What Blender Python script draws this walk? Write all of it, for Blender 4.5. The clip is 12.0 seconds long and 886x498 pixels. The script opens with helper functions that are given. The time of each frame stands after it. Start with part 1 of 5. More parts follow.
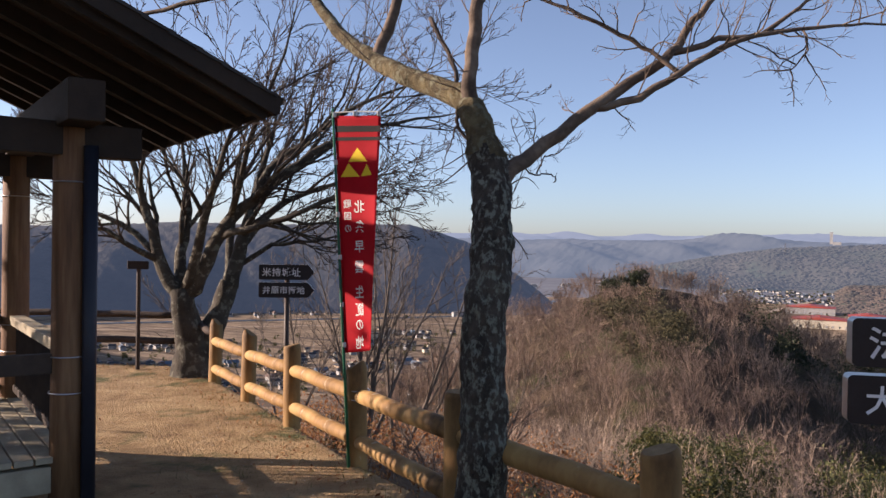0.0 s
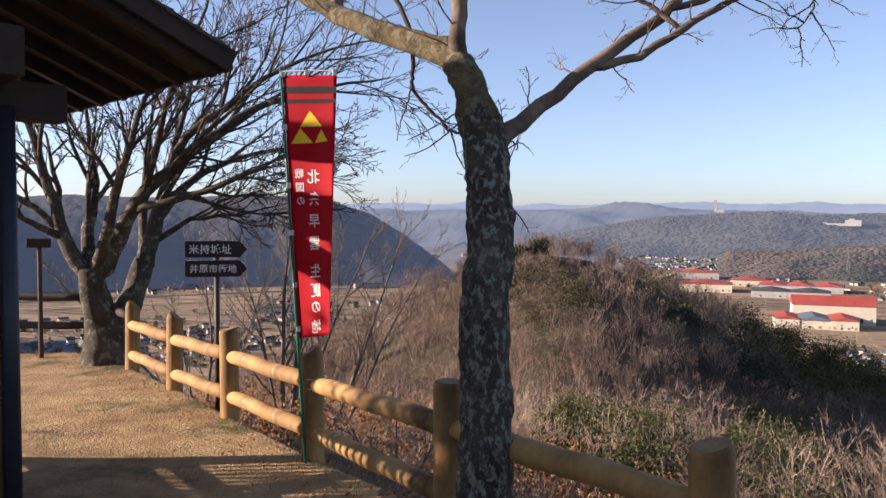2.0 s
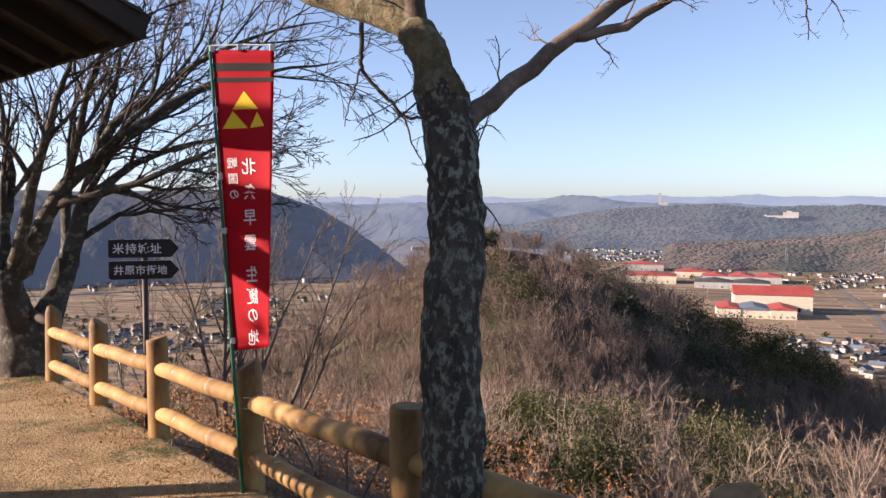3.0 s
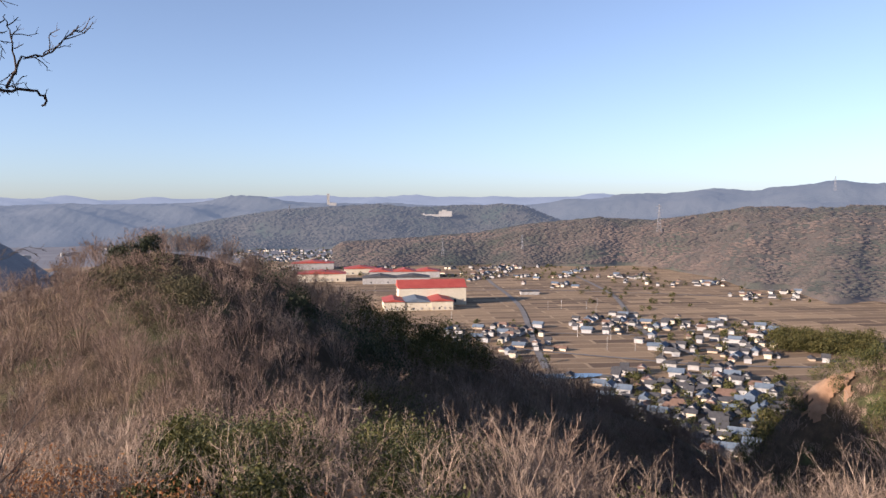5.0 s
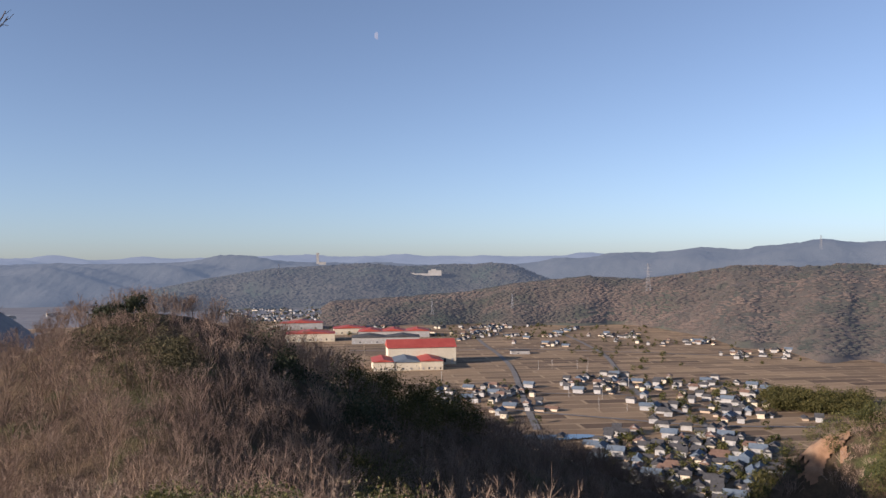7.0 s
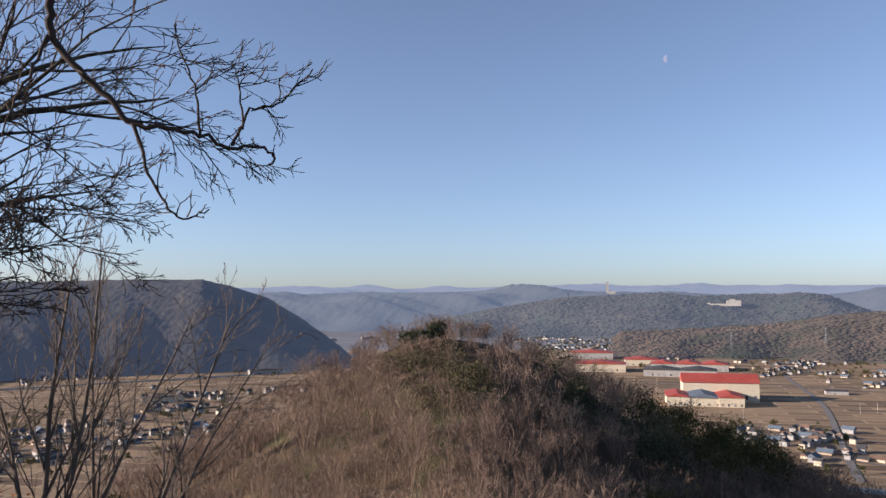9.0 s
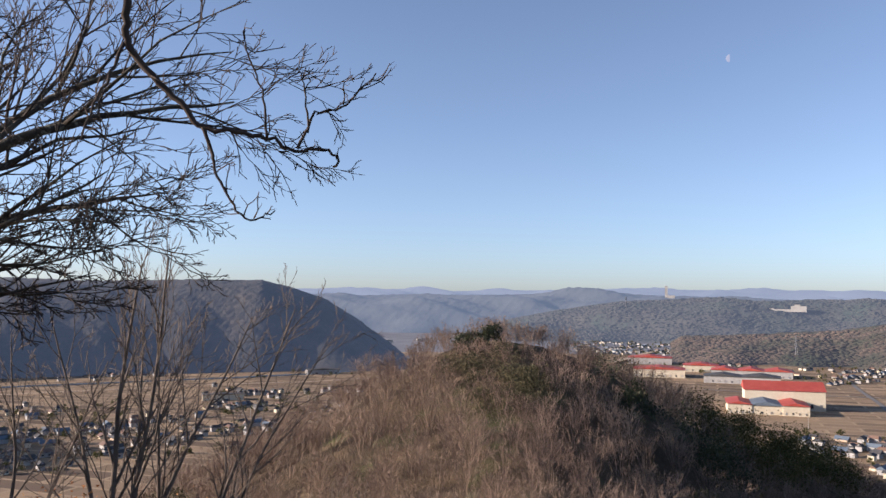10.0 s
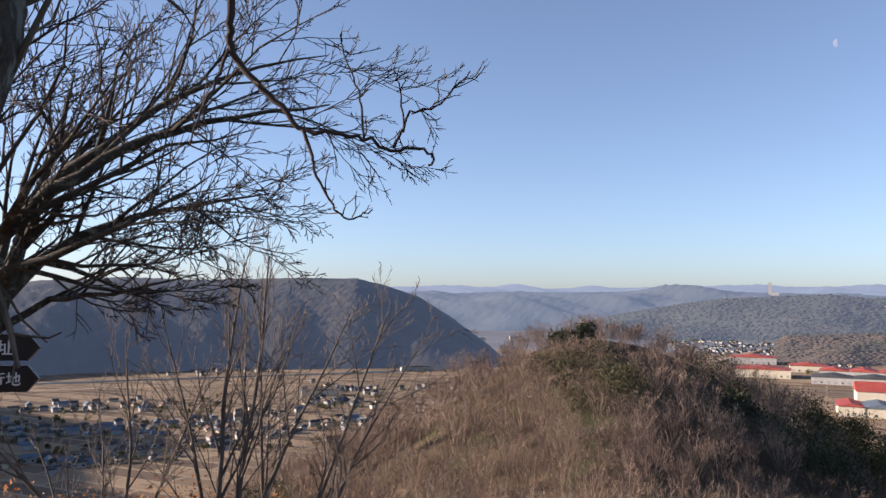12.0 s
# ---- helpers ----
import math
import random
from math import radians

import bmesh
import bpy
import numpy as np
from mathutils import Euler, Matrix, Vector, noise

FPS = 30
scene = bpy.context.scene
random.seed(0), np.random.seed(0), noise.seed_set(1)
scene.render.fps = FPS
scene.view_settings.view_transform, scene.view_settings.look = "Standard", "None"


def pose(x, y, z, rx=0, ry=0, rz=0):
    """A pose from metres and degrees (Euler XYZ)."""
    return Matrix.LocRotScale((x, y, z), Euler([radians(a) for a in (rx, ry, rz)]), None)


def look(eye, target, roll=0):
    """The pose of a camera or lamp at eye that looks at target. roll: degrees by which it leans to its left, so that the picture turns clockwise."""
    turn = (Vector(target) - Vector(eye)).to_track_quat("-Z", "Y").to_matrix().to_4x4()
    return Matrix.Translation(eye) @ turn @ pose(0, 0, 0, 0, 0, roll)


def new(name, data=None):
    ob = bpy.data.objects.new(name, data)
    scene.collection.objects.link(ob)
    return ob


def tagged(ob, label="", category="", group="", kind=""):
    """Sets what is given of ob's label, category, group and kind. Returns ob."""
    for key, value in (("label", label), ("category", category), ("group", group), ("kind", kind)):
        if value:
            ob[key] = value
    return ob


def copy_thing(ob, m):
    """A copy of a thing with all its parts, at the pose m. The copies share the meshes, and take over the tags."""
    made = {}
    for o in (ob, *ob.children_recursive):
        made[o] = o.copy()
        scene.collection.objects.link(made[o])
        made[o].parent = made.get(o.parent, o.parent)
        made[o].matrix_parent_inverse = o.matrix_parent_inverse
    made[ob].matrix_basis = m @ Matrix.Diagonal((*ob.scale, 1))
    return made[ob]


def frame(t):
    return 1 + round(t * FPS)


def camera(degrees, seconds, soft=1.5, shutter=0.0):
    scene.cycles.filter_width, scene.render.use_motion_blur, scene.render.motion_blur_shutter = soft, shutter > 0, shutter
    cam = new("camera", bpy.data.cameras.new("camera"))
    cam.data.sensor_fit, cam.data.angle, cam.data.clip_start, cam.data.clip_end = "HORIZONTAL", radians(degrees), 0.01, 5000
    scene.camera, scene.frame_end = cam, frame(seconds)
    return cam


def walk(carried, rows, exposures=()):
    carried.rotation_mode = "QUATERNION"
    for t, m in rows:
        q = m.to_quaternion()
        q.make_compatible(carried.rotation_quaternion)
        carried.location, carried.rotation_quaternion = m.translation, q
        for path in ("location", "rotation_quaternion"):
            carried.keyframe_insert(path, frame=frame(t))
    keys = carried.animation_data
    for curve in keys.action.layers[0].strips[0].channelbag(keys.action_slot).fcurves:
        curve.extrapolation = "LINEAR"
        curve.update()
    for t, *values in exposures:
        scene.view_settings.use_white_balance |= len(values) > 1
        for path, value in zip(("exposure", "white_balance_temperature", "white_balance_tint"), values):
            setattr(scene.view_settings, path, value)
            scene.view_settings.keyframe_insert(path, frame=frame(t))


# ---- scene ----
cam = camera(58.8, 12.0)
PATH = [
    (0, (0.042, -0.02, 1.518), (0.023, 1.979, 1.504), 0.8),
    (0.5, (-0.086, 0.023, 1.49), (0.036, 2.019, 1.486), 1.1),
    (1, (-0.177, 0.184, 1.499), (0.017, 2.174, 1.469), 0.8),
    (1.5, (-0.267, 0.313, 1.491), (-0.051, 2.3, 1.43), 0.6),
    (2, (-0.401, 0.474, 1.528), (-0.169, 2.459, 1.442), 0.2),
    (2.5, (-0.413, 0.757, 1.512), (-0.124, 2.734, 1.421), 0.2),
    (2.7, (-0.402, 0.901, 1.52), (-0.077, 2.872, 1.423), 0.1),
    (4.3, (0.055, 1.898, 1.557), (0.713, 3.783, 1.44), -0.3),
    (4.5, (0.15, 2.1, 1.555), (0.971, 3.92, 1.446), -0.4),
    (4.6, (0.2, 2.2, 1.553), (1.076, 3.995, 1.449), -0.1),
    (4.9, (0.32, 2.42, 1.55), (1.364, 4.123, 1.448), -0.3),
    (5, (0.38, 2.5, 1.55), (1.497, 4.155, 1.446), -0.4),
    (5.5, (0.53, 2.8, 1.55), (1.769, 4.367, 1.448), -0.5),
    (6, (0.67, 3.05, 1.55), (1.939, 4.593, 1.466), -0.6),
    (6.5, (0.745, 3.25, 1.545), (1.982, 4.822, 1.53), -0.5),
    (7, (0.82, 3.42, 1.535), (1.961, 5.061, 1.581), -0.5),
    (7.5, (0.86, 3.54, 1.53), (1.886, 5.255, 1.609), -0.5),
    (7.7, (0.865, 3.555, 1.525), (1.796, 5.323, 1.614), -0.5),
    (9.5, (0.825, 3.49, 1.51), (1.225, 5.446, 1.639), 0.1),
    (10, (0.815, 3.49, 1.508), (1.158, 5.456, 1.638), 0.4),
    (10.5, (0.81, 3.49, 1.507), (1.088, 5.466, 1.637), 0.3),
    (11, (0.805, 3.49, 1.506), (1.017, 5.474, 1.636), 0.4),
    (11.5, (0.8, 3.49, 1.505), (0.954, 5.48, 1.632), 0.3),
    (12, (0.8, 3.49, 1.505), (0.911, 5.483, 1.628), 0.3),
]
walk(cam, [(t, look(eye, target, roll)) for t, eye, target, roll in PATH],
     [(0.0, 1.03, 6600, 25), (1.0, 0.98, 6600, 25), (1.7, 1.16, 6600, 25), (2.5, 1.36, 6600, 25), (4.5, 1.24, 6500, 24), (5.5, 0.98, 6400, 22), (6.5, 0.85, 6400, 21),
      (7.5, 0.64, 6350, 21), (9.5, 0.95, 6350, 21), (12.0, 1.1, 6350, 21)])

# ---- world and sun ----
SUN_AZ, SUN_EL = radians(-84), radians(16.0)          # clockwise from +y, and height
world = bpy.data.worlds.new("sky")
scene.world = world
world.use_nodes = True
wn = world.node_tree.nodes
sky = wn.new("ShaderNodeTexSky")
sky.sky_type = "NISHITA"
sky.sun_disc = False
sky.sun_elevation, sky.sun_rotation = SUN_EL, SUN_AZ
sky.altitude, sky.air_density, sky.dust_density, sky.ozone_density = 150, 0.78, 0.7, 3.5
wn["Background"].inputs["Strength"].default_value = 0.09
soft_sky = wn.new("ShaderNodeHueSaturation")
soft_sky.inputs["Hue"].default_value = 0.493
soft_sky.inputs["Saturation"].default_value, soft_sky.inputs["Value"].default_value = 0.84, 1.03
world.node_tree.links.new(sky.outputs[0], soft_sky.inputs["Color"])
world.node_tree.links.new(soft_sky.outputs[0], wn["Background"].inputs[0])
sun = new("sun", bpy.data.lights.new("sun", "SUN"))
sun.data.energy, sun.data.angle, sun.data.color = 5.0, radians(0.5), (1.0, 0.87, 0.7)
to_sun = Vector((math.sin(SUN_AZ) * math.cos(SUN_EL), math.cos(SUN_AZ) * math.cos(SUN_EL), math.sin(SUN_EL)))
sun.matrix_world = look((0, 0, 40), Vector((0, 0, 40)) - to_sun)


# ---- materials ----
def material(name, stops, scale=6.0, rough=0.8, fine=40.0, bump=0.3, bump_size=0.02, stretch=(1, 1, 1), metal=0.0, coords="Object",
             island=0.0, second=None, second_scale=1.0, second_range=(0.52, 0.6), emit=None):
    """A two-scale procedural surface: a ramp over noise, fine bump, and if wanted a second colour in patches."""
    mat = bpy.data.materials.new(name)
    mat.use_nodes = True
    nt, nodes = mat.node_tree, mat.node_tree.nodes
    b = nodes["Principled BSDF"]
    b.inputs["Roughness"].default_value, b.inputs["Metallic"].default_value = rough, metal
    b.inputs["Specular IOR Level"].default_value = 0.3
    if coords == "World":
        out = nodes.new("ShaderNodeNewGeometry").outputs["Position"]
    else:
        out = nodes.new("ShaderNodeTexCoord").outputs["Object"]
    mp = nodes.new("ShaderNodeMapping")
    mp.inputs["Scale"].default_value = stretch
    nt.links.new(out, mp.inputs[0])

    def noise_node(sc, detail=6.0):
        n = nodes.new("ShaderNodeTexNoise")
        n.inputs["Scale"].default_value, n.inputs["Detail"].default_value = sc, detail
        n.inputs["Roughness"].default_value = 0.65
        nt.links.new(mp.outputs[0], n.inputs["Vector"])
        return n.outputs["Fac"]

    def ramp_node(src, pts):
        r = nodes.new("ShaderNodeValToRGB")
        while len(r.color_ramp.elements) < len(pts):
            r.color_ramp.elements.new(0.5)
        for e, (pos, col) in zip(r.color_ramp.elements, pts):
            e.position, e.color = pos, (*col, 1)
        nt.links.new(src, r.inputs[0])
        return r.outputs[0]

    fac = noise_node(scale)
    big = noise_node(scale * 0.23, 3.0)
    add = nodes.new("ShaderNodeMath")
    add.operation = "MULTIPLY_ADD"
    add.inputs[1].default_value = 0.6
    nt.links.new(big, add.inputs[0])
    m2 = nodes.new("ShaderNodeMath")
    m2.operation = "MULTIPLY_ADD"
    m2.inputs[1].default_value, m2.inputs[2].default_value = 0.7, -0.15
    nt.links.new(fac, m2.inputs[0])
    nt.links.new(m2.outputs[0], add.inputs[2])
    src = add.outputs[0]
    if island:
        g = nodes.new("ShaderNodeNewGeometry")
        k = nodes.new("ShaderNodeMath")
        k.operation = "MULTIPLY_ADD"
        k.inputs[1].default_value = island
        nt.links.new(g.outputs["Random Per Island"], k.inputs[0])
        nt.links.new(src, k.inputs[2])
        k3 = nodes.new("ShaderNodeMath")
        k3.operation = "SUBTRACT"
        k3.inputs[1].default_value = island / 2
        nt.links.new(k.outputs[0], k3.inputs[0])
        src = k3.outputs[0]
    n = len(stops)
    col = ramp_node(src, [(0.3 + 0.4 * i / max(1, n - 1), c) for i, c in enumerate(stops)])
    if second:
        mask = ramp_node(noise_node(second_scale, 5.0), [(second_range[0], (0, 0, 0)), (second_range[1], (1, 1, 1))])
        mix = nodes.new("ShaderNodeMix")
        mix.data_type = "RGBA"
        nt.links.new(mask, mix.inputs[0])
        nt.links.new(col, mix.inputs[6])
        mix.inputs[7].default_value = (*second, 1)
        col = mix.outputs[2]
    nt.links.new(col, b.inputs["Base Color"])
    if bump:
        bn = nodes.new("ShaderNodeBump")
        bn.inputs["Strength"].default_value, bn.inputs["Distance"].default_value = bump, bump_size
        nt.links.new(noise_node(fine, 5.0), bn.inputs["Height"])
        nt.links.new(bn.outputs[0], b.inputs["Normal"])
    if emit:
        b.inputs["Emission Color"].default_value = (*emit[:3], 1)
        b.inputs["Emission Strength"].default_value = emit[3]
    return mat


M = {}
M["soil"] = material("sandy_soil", [(0.24, 0.14, 0.062), (0.46, 0.3, 0.143), (0.62, 0.44, 0.235)], 3.4, 0.95, 26, 1.0, 0.11, coords="World",
                     second=(0.13, 0.13, 0.045), second_scale=1.1, second_range=(0.54, 0.64))
M["litter"] = material("leaf_litter", [(0.0375, 0.0263, 0.015), (0.1125, 0.0675, 0.0375), (0.195, 0.1275, 0.0675)], 3.0, 0.95, 30, 0.9, 0.08, coords="World")
M["woodfloor"] = material("woodland_floor", [(0.042, 0.03, 0.018), (0.078, 0.054, 0.033), (0.12, 0.084, 0.048)], 0.35, 0.95, 1.6, 1.0, 0.7, coords="World",
                          second=(0.075, 0.085, 0.03), second_scale=0.05, second_range=(0.55, 0.66))
M["log"] = material("log_fence", [(0.09, 0.045, 0.015), (0.27, 0.15, 0.05), (0.42, 0.26, 0.095)], 5, 0.7, 26, 0.35, 0.01, (1, 1, 0.35),
                    second=(0.5, 0.42, 0.3), second_scale=7, second_range=(0.64, 0.72))
M["log_end"] = material("log_end", [(0.17, 0.1, 0.04), (0.34, 0.22, 0.1)], 9, 0.8, 30, 0.3)
# brown of the gazebo rails; on the far fence it also paints the shade
M["dark_rail"] = material("dark_rail_with_shade", [(0.035, 0.024, 0.018), (0.075, 0.05, 0.035)], 8, 0.8, 40, 0.3)
M["post_wood"] = material("gazebo_log", [(0.09, 0.043, 0.02), (0.175, 0.088, 0.042), (0.26, 0.145, 0.07)], 4, 0.75, 30, 0.35, 0.01, (6, 6, 0.5))
M["beam"] = material("gazebo_beam", [(0.021, 0.0147, 0.0105), (0.042, 0.0277, 0.0189)], 6, 0.8, 30, 0.3)
M["board"] = material("roof_board", [(0.0385, 0.0252, 0.0168), (0.084, 0.0532, 0.035)], 5, 0.8, 30, 0.3)
M["shingle"] = material("roof_shingle", [(0.03, 0.03, 0.03), (0.08, 0.075, 0.07)], 6, 0.85, 40, 0.4)
M["deck"] = material("weathered_deck", [(0.27, 0.2295, 0.162), (0.459, 0.3915, 0.27)], 6, 0.85, 35, 0.3)
M["concrete"] = material("concrete", [(0.3, 0.29, 0.27), (0.45, 0.43, 0.4)], 7, 0.9, 60, 0.3)
M["pipe"] = material("dark_pipe", [(0.012, 0.014, 0.022), (0.022, 0.025, 0.036)], 5, 0.45, 40, 0.05)
M["bark"] = material("lichen_bark", [(0.028, 0.022, 0.017), (0.075, 0.06, 0.046), (0.15, 0.125, 0.095)], 16, 0.95, 42, 1.0, 0.06, (1, 1, 0.6),
                     second=(0.25, 0.26, 0.205), second_scale=30, second_range=(0.5, 0.6))
# upper bark: moss, with the gold of the low sun put into the colour
M["bark_sunlit_gold"] = material("mossy_sunlit_bark", [(0.05, 0.04, 0.022), (0.13, 0.1, 0.052), (0.22, 0.175, 0.09)], 16, 0.95, 45, 1.0, 0.05,
                          second=(0.2, 0.19, 0.12), second_scale=13, second_range=(0.52, 0.6))
M["branch"] = material("branch_bark", [(0.05, 0.037, 0.028), (0.125, 0.09, 0.065), (0.22, 0.165, 0.12)], 14, 0.9, 50, 0.5, 0.01)
M["maple"] = material("grey_smooth_bark", [(0.03, 0.024, 0.018), (0.062, 0.052, 0.039), (0.105, 0.09, 0.066)], 6, 0.9, 45, 0.8, 0.03,
                      second=(0.17, 0.165, 0.125), second_scale=11, second_range=(0.54, 0.62))
M["twig"] = material("bare_twigs", [(0.035, 0.026, 0.021), (0.085, 0.063, 0.05)], 3, 0.9, 30, 0, 0)
M["sapling"] = material("sapling_bark", [(0.075, 0.058, 0.046), (0.17, 0.135, 0.108)], 5, 0.85, 40, 0.3)
M["wood_far"] = material("bare_wood_crowns", [(0.1, 0.069, 0.054), (0.195, 0.136, 0.103), (0.33, 0.245, 0.185)], 0.11, 0.95, 5, 0, 0, coords="World", island=0.16)
M["shrub_pale"] = material("pale_bare_shrubs", [(0.16, 0.115, 0.086), (0.28, 0.205, 0.152), (0.42, 0.325, 0.245)], 0.35, 0.95, 5, 0, 0, coords="World", island=0.4)
M["evergreen"] = material("evergreen_leaves", [(0.026, 0.033, 0.01), (0.062, 0.066, 0.018), (0.125, 0.115, 0.036)], 0.35, 0.6, 5, 0, 0, coords="World", island=0.5)
M["bamboo"] = material("bamboo_leaves", [(0.0385, 0.0413, 0.011), (0.0715, 0.0688, 0.0193), (0.11, 0.0935, 0.0303)], 0.3, 0.7, 5, 0, 0, coords="World", island=0.5)
M["pine"] = material("pine_needles", [(0.018, 0.025, 0.011), (0.038, 0.045, 0.018)], 0.5, 0.7, 5, 0, 0, coords="World", island=0.4)
M["dead_leaf"] = material("dry_orange_leaves", [(0.208, 0.078, 0.0291), (0.3536, 0.156, 0.0624), (0.468, 0.2496, 0.104)], 2, 0.8, 5, 0, 0, coords="World", island=0.6)
M["dry_grass"] = material("dry_grass", [(0.1, 0.1, 0.03), (0.2, 0.17, 0.06), (0.34, 0.26, 0.11)], 1.5, 0.9, 5, 0, 0, coords="World", island=0.5)
M["gravel"] = material("gravel", [(0.2, 0.14, 0.08), (0.36, 0.27, 0.17), (0.5, 0.42, 0.32)], 8, 0.9, 5, 0, 0, coords="World", island=0.6)
M["moon"] = material("moon_face", [(0.008, 0.008, 0.008), (0.012, 0.012, 0.012)], 0.08, 0.9, 1, 0, 0, coords="World", emit=(0.62, 0.72, 0.95, 0.33))
M["olive"] = material("olive_evergreens", [(0.035, 0.033, 0.016), (0.065, 0.058, 0.026), (0.105, 0.088, 0.042)], 0.3, 0.8, 5, 0, 0, coords="World", island=0.5)
M["flag"] = material("red_banner_cloth", [(0.55, 0.006, 0.018), (0.66, 0.012, 0.024)], 3, 0.75, 90, 0.15, 0.003)
M["flag_black"] = material("black_print", [(0.012, 0.01, 0.01), (0.02, 0.017, 0.017)], 5, 0.8, 60, 0.1)
M["flag_yellow"] = material("yellow_print", [(0.78, 0.5, 0.02), (0.86, 0.58, 0.03)], 5, 0.8, 60, 0.1)
M["white_print"] = material("white_print", [(0.6, 0.56, 0.55), (0.78, 0.75, 0.74)], 9, 0.8, 60, 0.1)
M["green_pole"] = material("green_pole", [(0.01, 0.085, 0.045), (0.02, 0.13, 0.07)], 8, 0.4, 60, 0.05)
M["plastic"] = material("clear_clip", [(0.5, 0.5, 0.48), (0.65, 0.65, 0.62)], 9, 0.4, 50, 0.1)
M["sign"] = material("dark_sign_panel", [(0.012, 0.008, 0.008), (0.03, 0.02, 0.018)], 7, 0.55, 50, 0.1)
M["steel"] = material("brushed_steel", [(0.42, 0.42, 0.42), (0.6, 0.6, 0.6)], 12, 0.35, 90, 0.1, metal=0.9)
M["post_brown"] = material("brown_steel_post", [(0.035, 0.022, 0.016), (0.06, 0.04, 0.03)], 8, 0.55, 40, 0.1)
M["wall_white"] = material("white_wall", [(0.2736, 0.2664, 0.252), (0.396, 0.3888, 0.3744)], 0.3, 0.85, 3, 0.1)
M["wall_cream"] = material("cream_wall", [(0.4913, 0.4335, 0.3251), (0.5924, 0.5346, 0.419)], 0.3, 0.85, 3, 0.1)
M["wall_grey"] = material("grey_wall", [(0.25, 0.25, 0.25), (0.4, 0.4, 0.39)], 0.3, 0.85, 3, 0.1)
M["wall_tan"] = material("tan_wall", [(0.33, 0.26, 0.19), (0.48, 0.38, 0.28)], 0.3, 0.85, 3, 0.1)
M["roof_red"] = material("red_metal_roof", [(0.3, 0.05, 0.038), (0.4, 0.085, 0.065)], 0.2, 0.6, 2, 0.1)
M["roof_dark"] = material("grey_tile_roof", [(0.035, 0.036, 0.04), (0.085, 0.086, 0.09)], 0.5, 0.85, 3, 0.2)
M["roof_brown"] = material("brown_tile_roof", [(0.12, 0.075, 0.055), (0.2, 0.13, 0.1)], 0.5, 0.6, 3, 0.2)
M["roof_blue"] = material("blue_grey_roof", [(0.08, 0.11, 0.15), (0.13, 0.165, 0.2)], 0.4, 0.85, 3, 0.2)
M["glass_dark"] = material("dark_window", [(0.03, 0.035, 0.045), (0.05, 0.055, 0.065)], 1, 0.2, 3, 0)
M["asphalt"] = material("asphalt", [(0.12, 0.115, 0.11), (0.2, 0.19, 0.18)], 0.3, 0.9, 3, 0.1)
M["water"] = material("pond_water", [(0.1, 0.16, 0.22), (0.13, 0.2, 0.27)], 0.05, 0.08, 0.5, 0.05)
M["pylon"] = material("pylon_steel", [(0.17, 0.175, 0.19), (0.25, 0.255, 0.27)], 1, 0.6, 3, 0)
# bluish emission on the hill and crown materials paints the haze of distance
M["hill_mid"] = material("wooded_ridge_haze", [(0.026, 0.03, 0.02), (0.058, 0.048, 0.034), (0.1, 0.075, 0.054)], 0.02, 0.98, 0.09, 0.6, 5.0, coords="World",
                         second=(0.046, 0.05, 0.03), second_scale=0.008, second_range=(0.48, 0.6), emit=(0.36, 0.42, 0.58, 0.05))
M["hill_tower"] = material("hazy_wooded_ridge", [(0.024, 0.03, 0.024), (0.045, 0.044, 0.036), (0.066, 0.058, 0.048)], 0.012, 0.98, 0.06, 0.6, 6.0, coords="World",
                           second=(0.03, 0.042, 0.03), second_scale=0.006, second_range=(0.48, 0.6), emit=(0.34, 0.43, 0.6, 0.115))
M["hill_far"] = material("distant_ridge_haze", [(0.03, 0.036, 0.04), (0.045, 0.05, 0.052), (0.06, 0.062, 0.062)], 0.006, 0.98, 0.05, 0.5, 8.0, coords="World",
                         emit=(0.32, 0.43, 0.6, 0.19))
# left hill: its shade is in the dark colour, its haze in the glow
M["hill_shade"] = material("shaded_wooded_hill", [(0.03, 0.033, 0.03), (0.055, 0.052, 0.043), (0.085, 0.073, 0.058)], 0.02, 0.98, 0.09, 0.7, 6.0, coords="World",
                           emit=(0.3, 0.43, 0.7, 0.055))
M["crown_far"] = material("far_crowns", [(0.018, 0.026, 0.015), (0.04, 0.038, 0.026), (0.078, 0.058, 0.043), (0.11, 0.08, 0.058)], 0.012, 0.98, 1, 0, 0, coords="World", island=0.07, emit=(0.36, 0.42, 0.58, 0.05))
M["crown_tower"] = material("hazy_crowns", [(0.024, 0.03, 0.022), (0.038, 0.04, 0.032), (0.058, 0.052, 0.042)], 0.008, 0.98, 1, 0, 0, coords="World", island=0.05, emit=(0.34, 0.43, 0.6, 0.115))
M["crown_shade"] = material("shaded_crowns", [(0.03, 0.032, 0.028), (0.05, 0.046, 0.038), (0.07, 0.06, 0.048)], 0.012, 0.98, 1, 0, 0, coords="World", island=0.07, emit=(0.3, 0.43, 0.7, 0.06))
M["hill_last"] = material("farthest_ridge_haze", [(0.03, 0.036, 0.045), (0.045, 0.05, 0.06)], 0.006, 0.98, 0.03, 0.4, 8.0, coords="World",
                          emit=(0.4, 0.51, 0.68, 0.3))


def let_light_through(mat, share):
    """Thin cloth or leaf: part of the light passes."""
    nt, nodes = mat.node_tree, mat.node_tree.nodes
    b = nodes["Principled BSDF"]
    tr = nodes.new("ShaderNodeBsdfTranslucent")
    nt.links.new(b.inputs["Base Color"].links[0].from_socket, tr.inputs["Color"])
    mx = nodes.new("ShaderNodeMixShader")
    mx.inputs[0].default_value = share
    nt.links.new(b.outputs[0], mx.inputs[1])
    nt.links.new(tr.outputs[0], mx.inputs[2])
    nt.links.new(mx.outputs[0], nodes["Material Output"].inputs["Surface"])


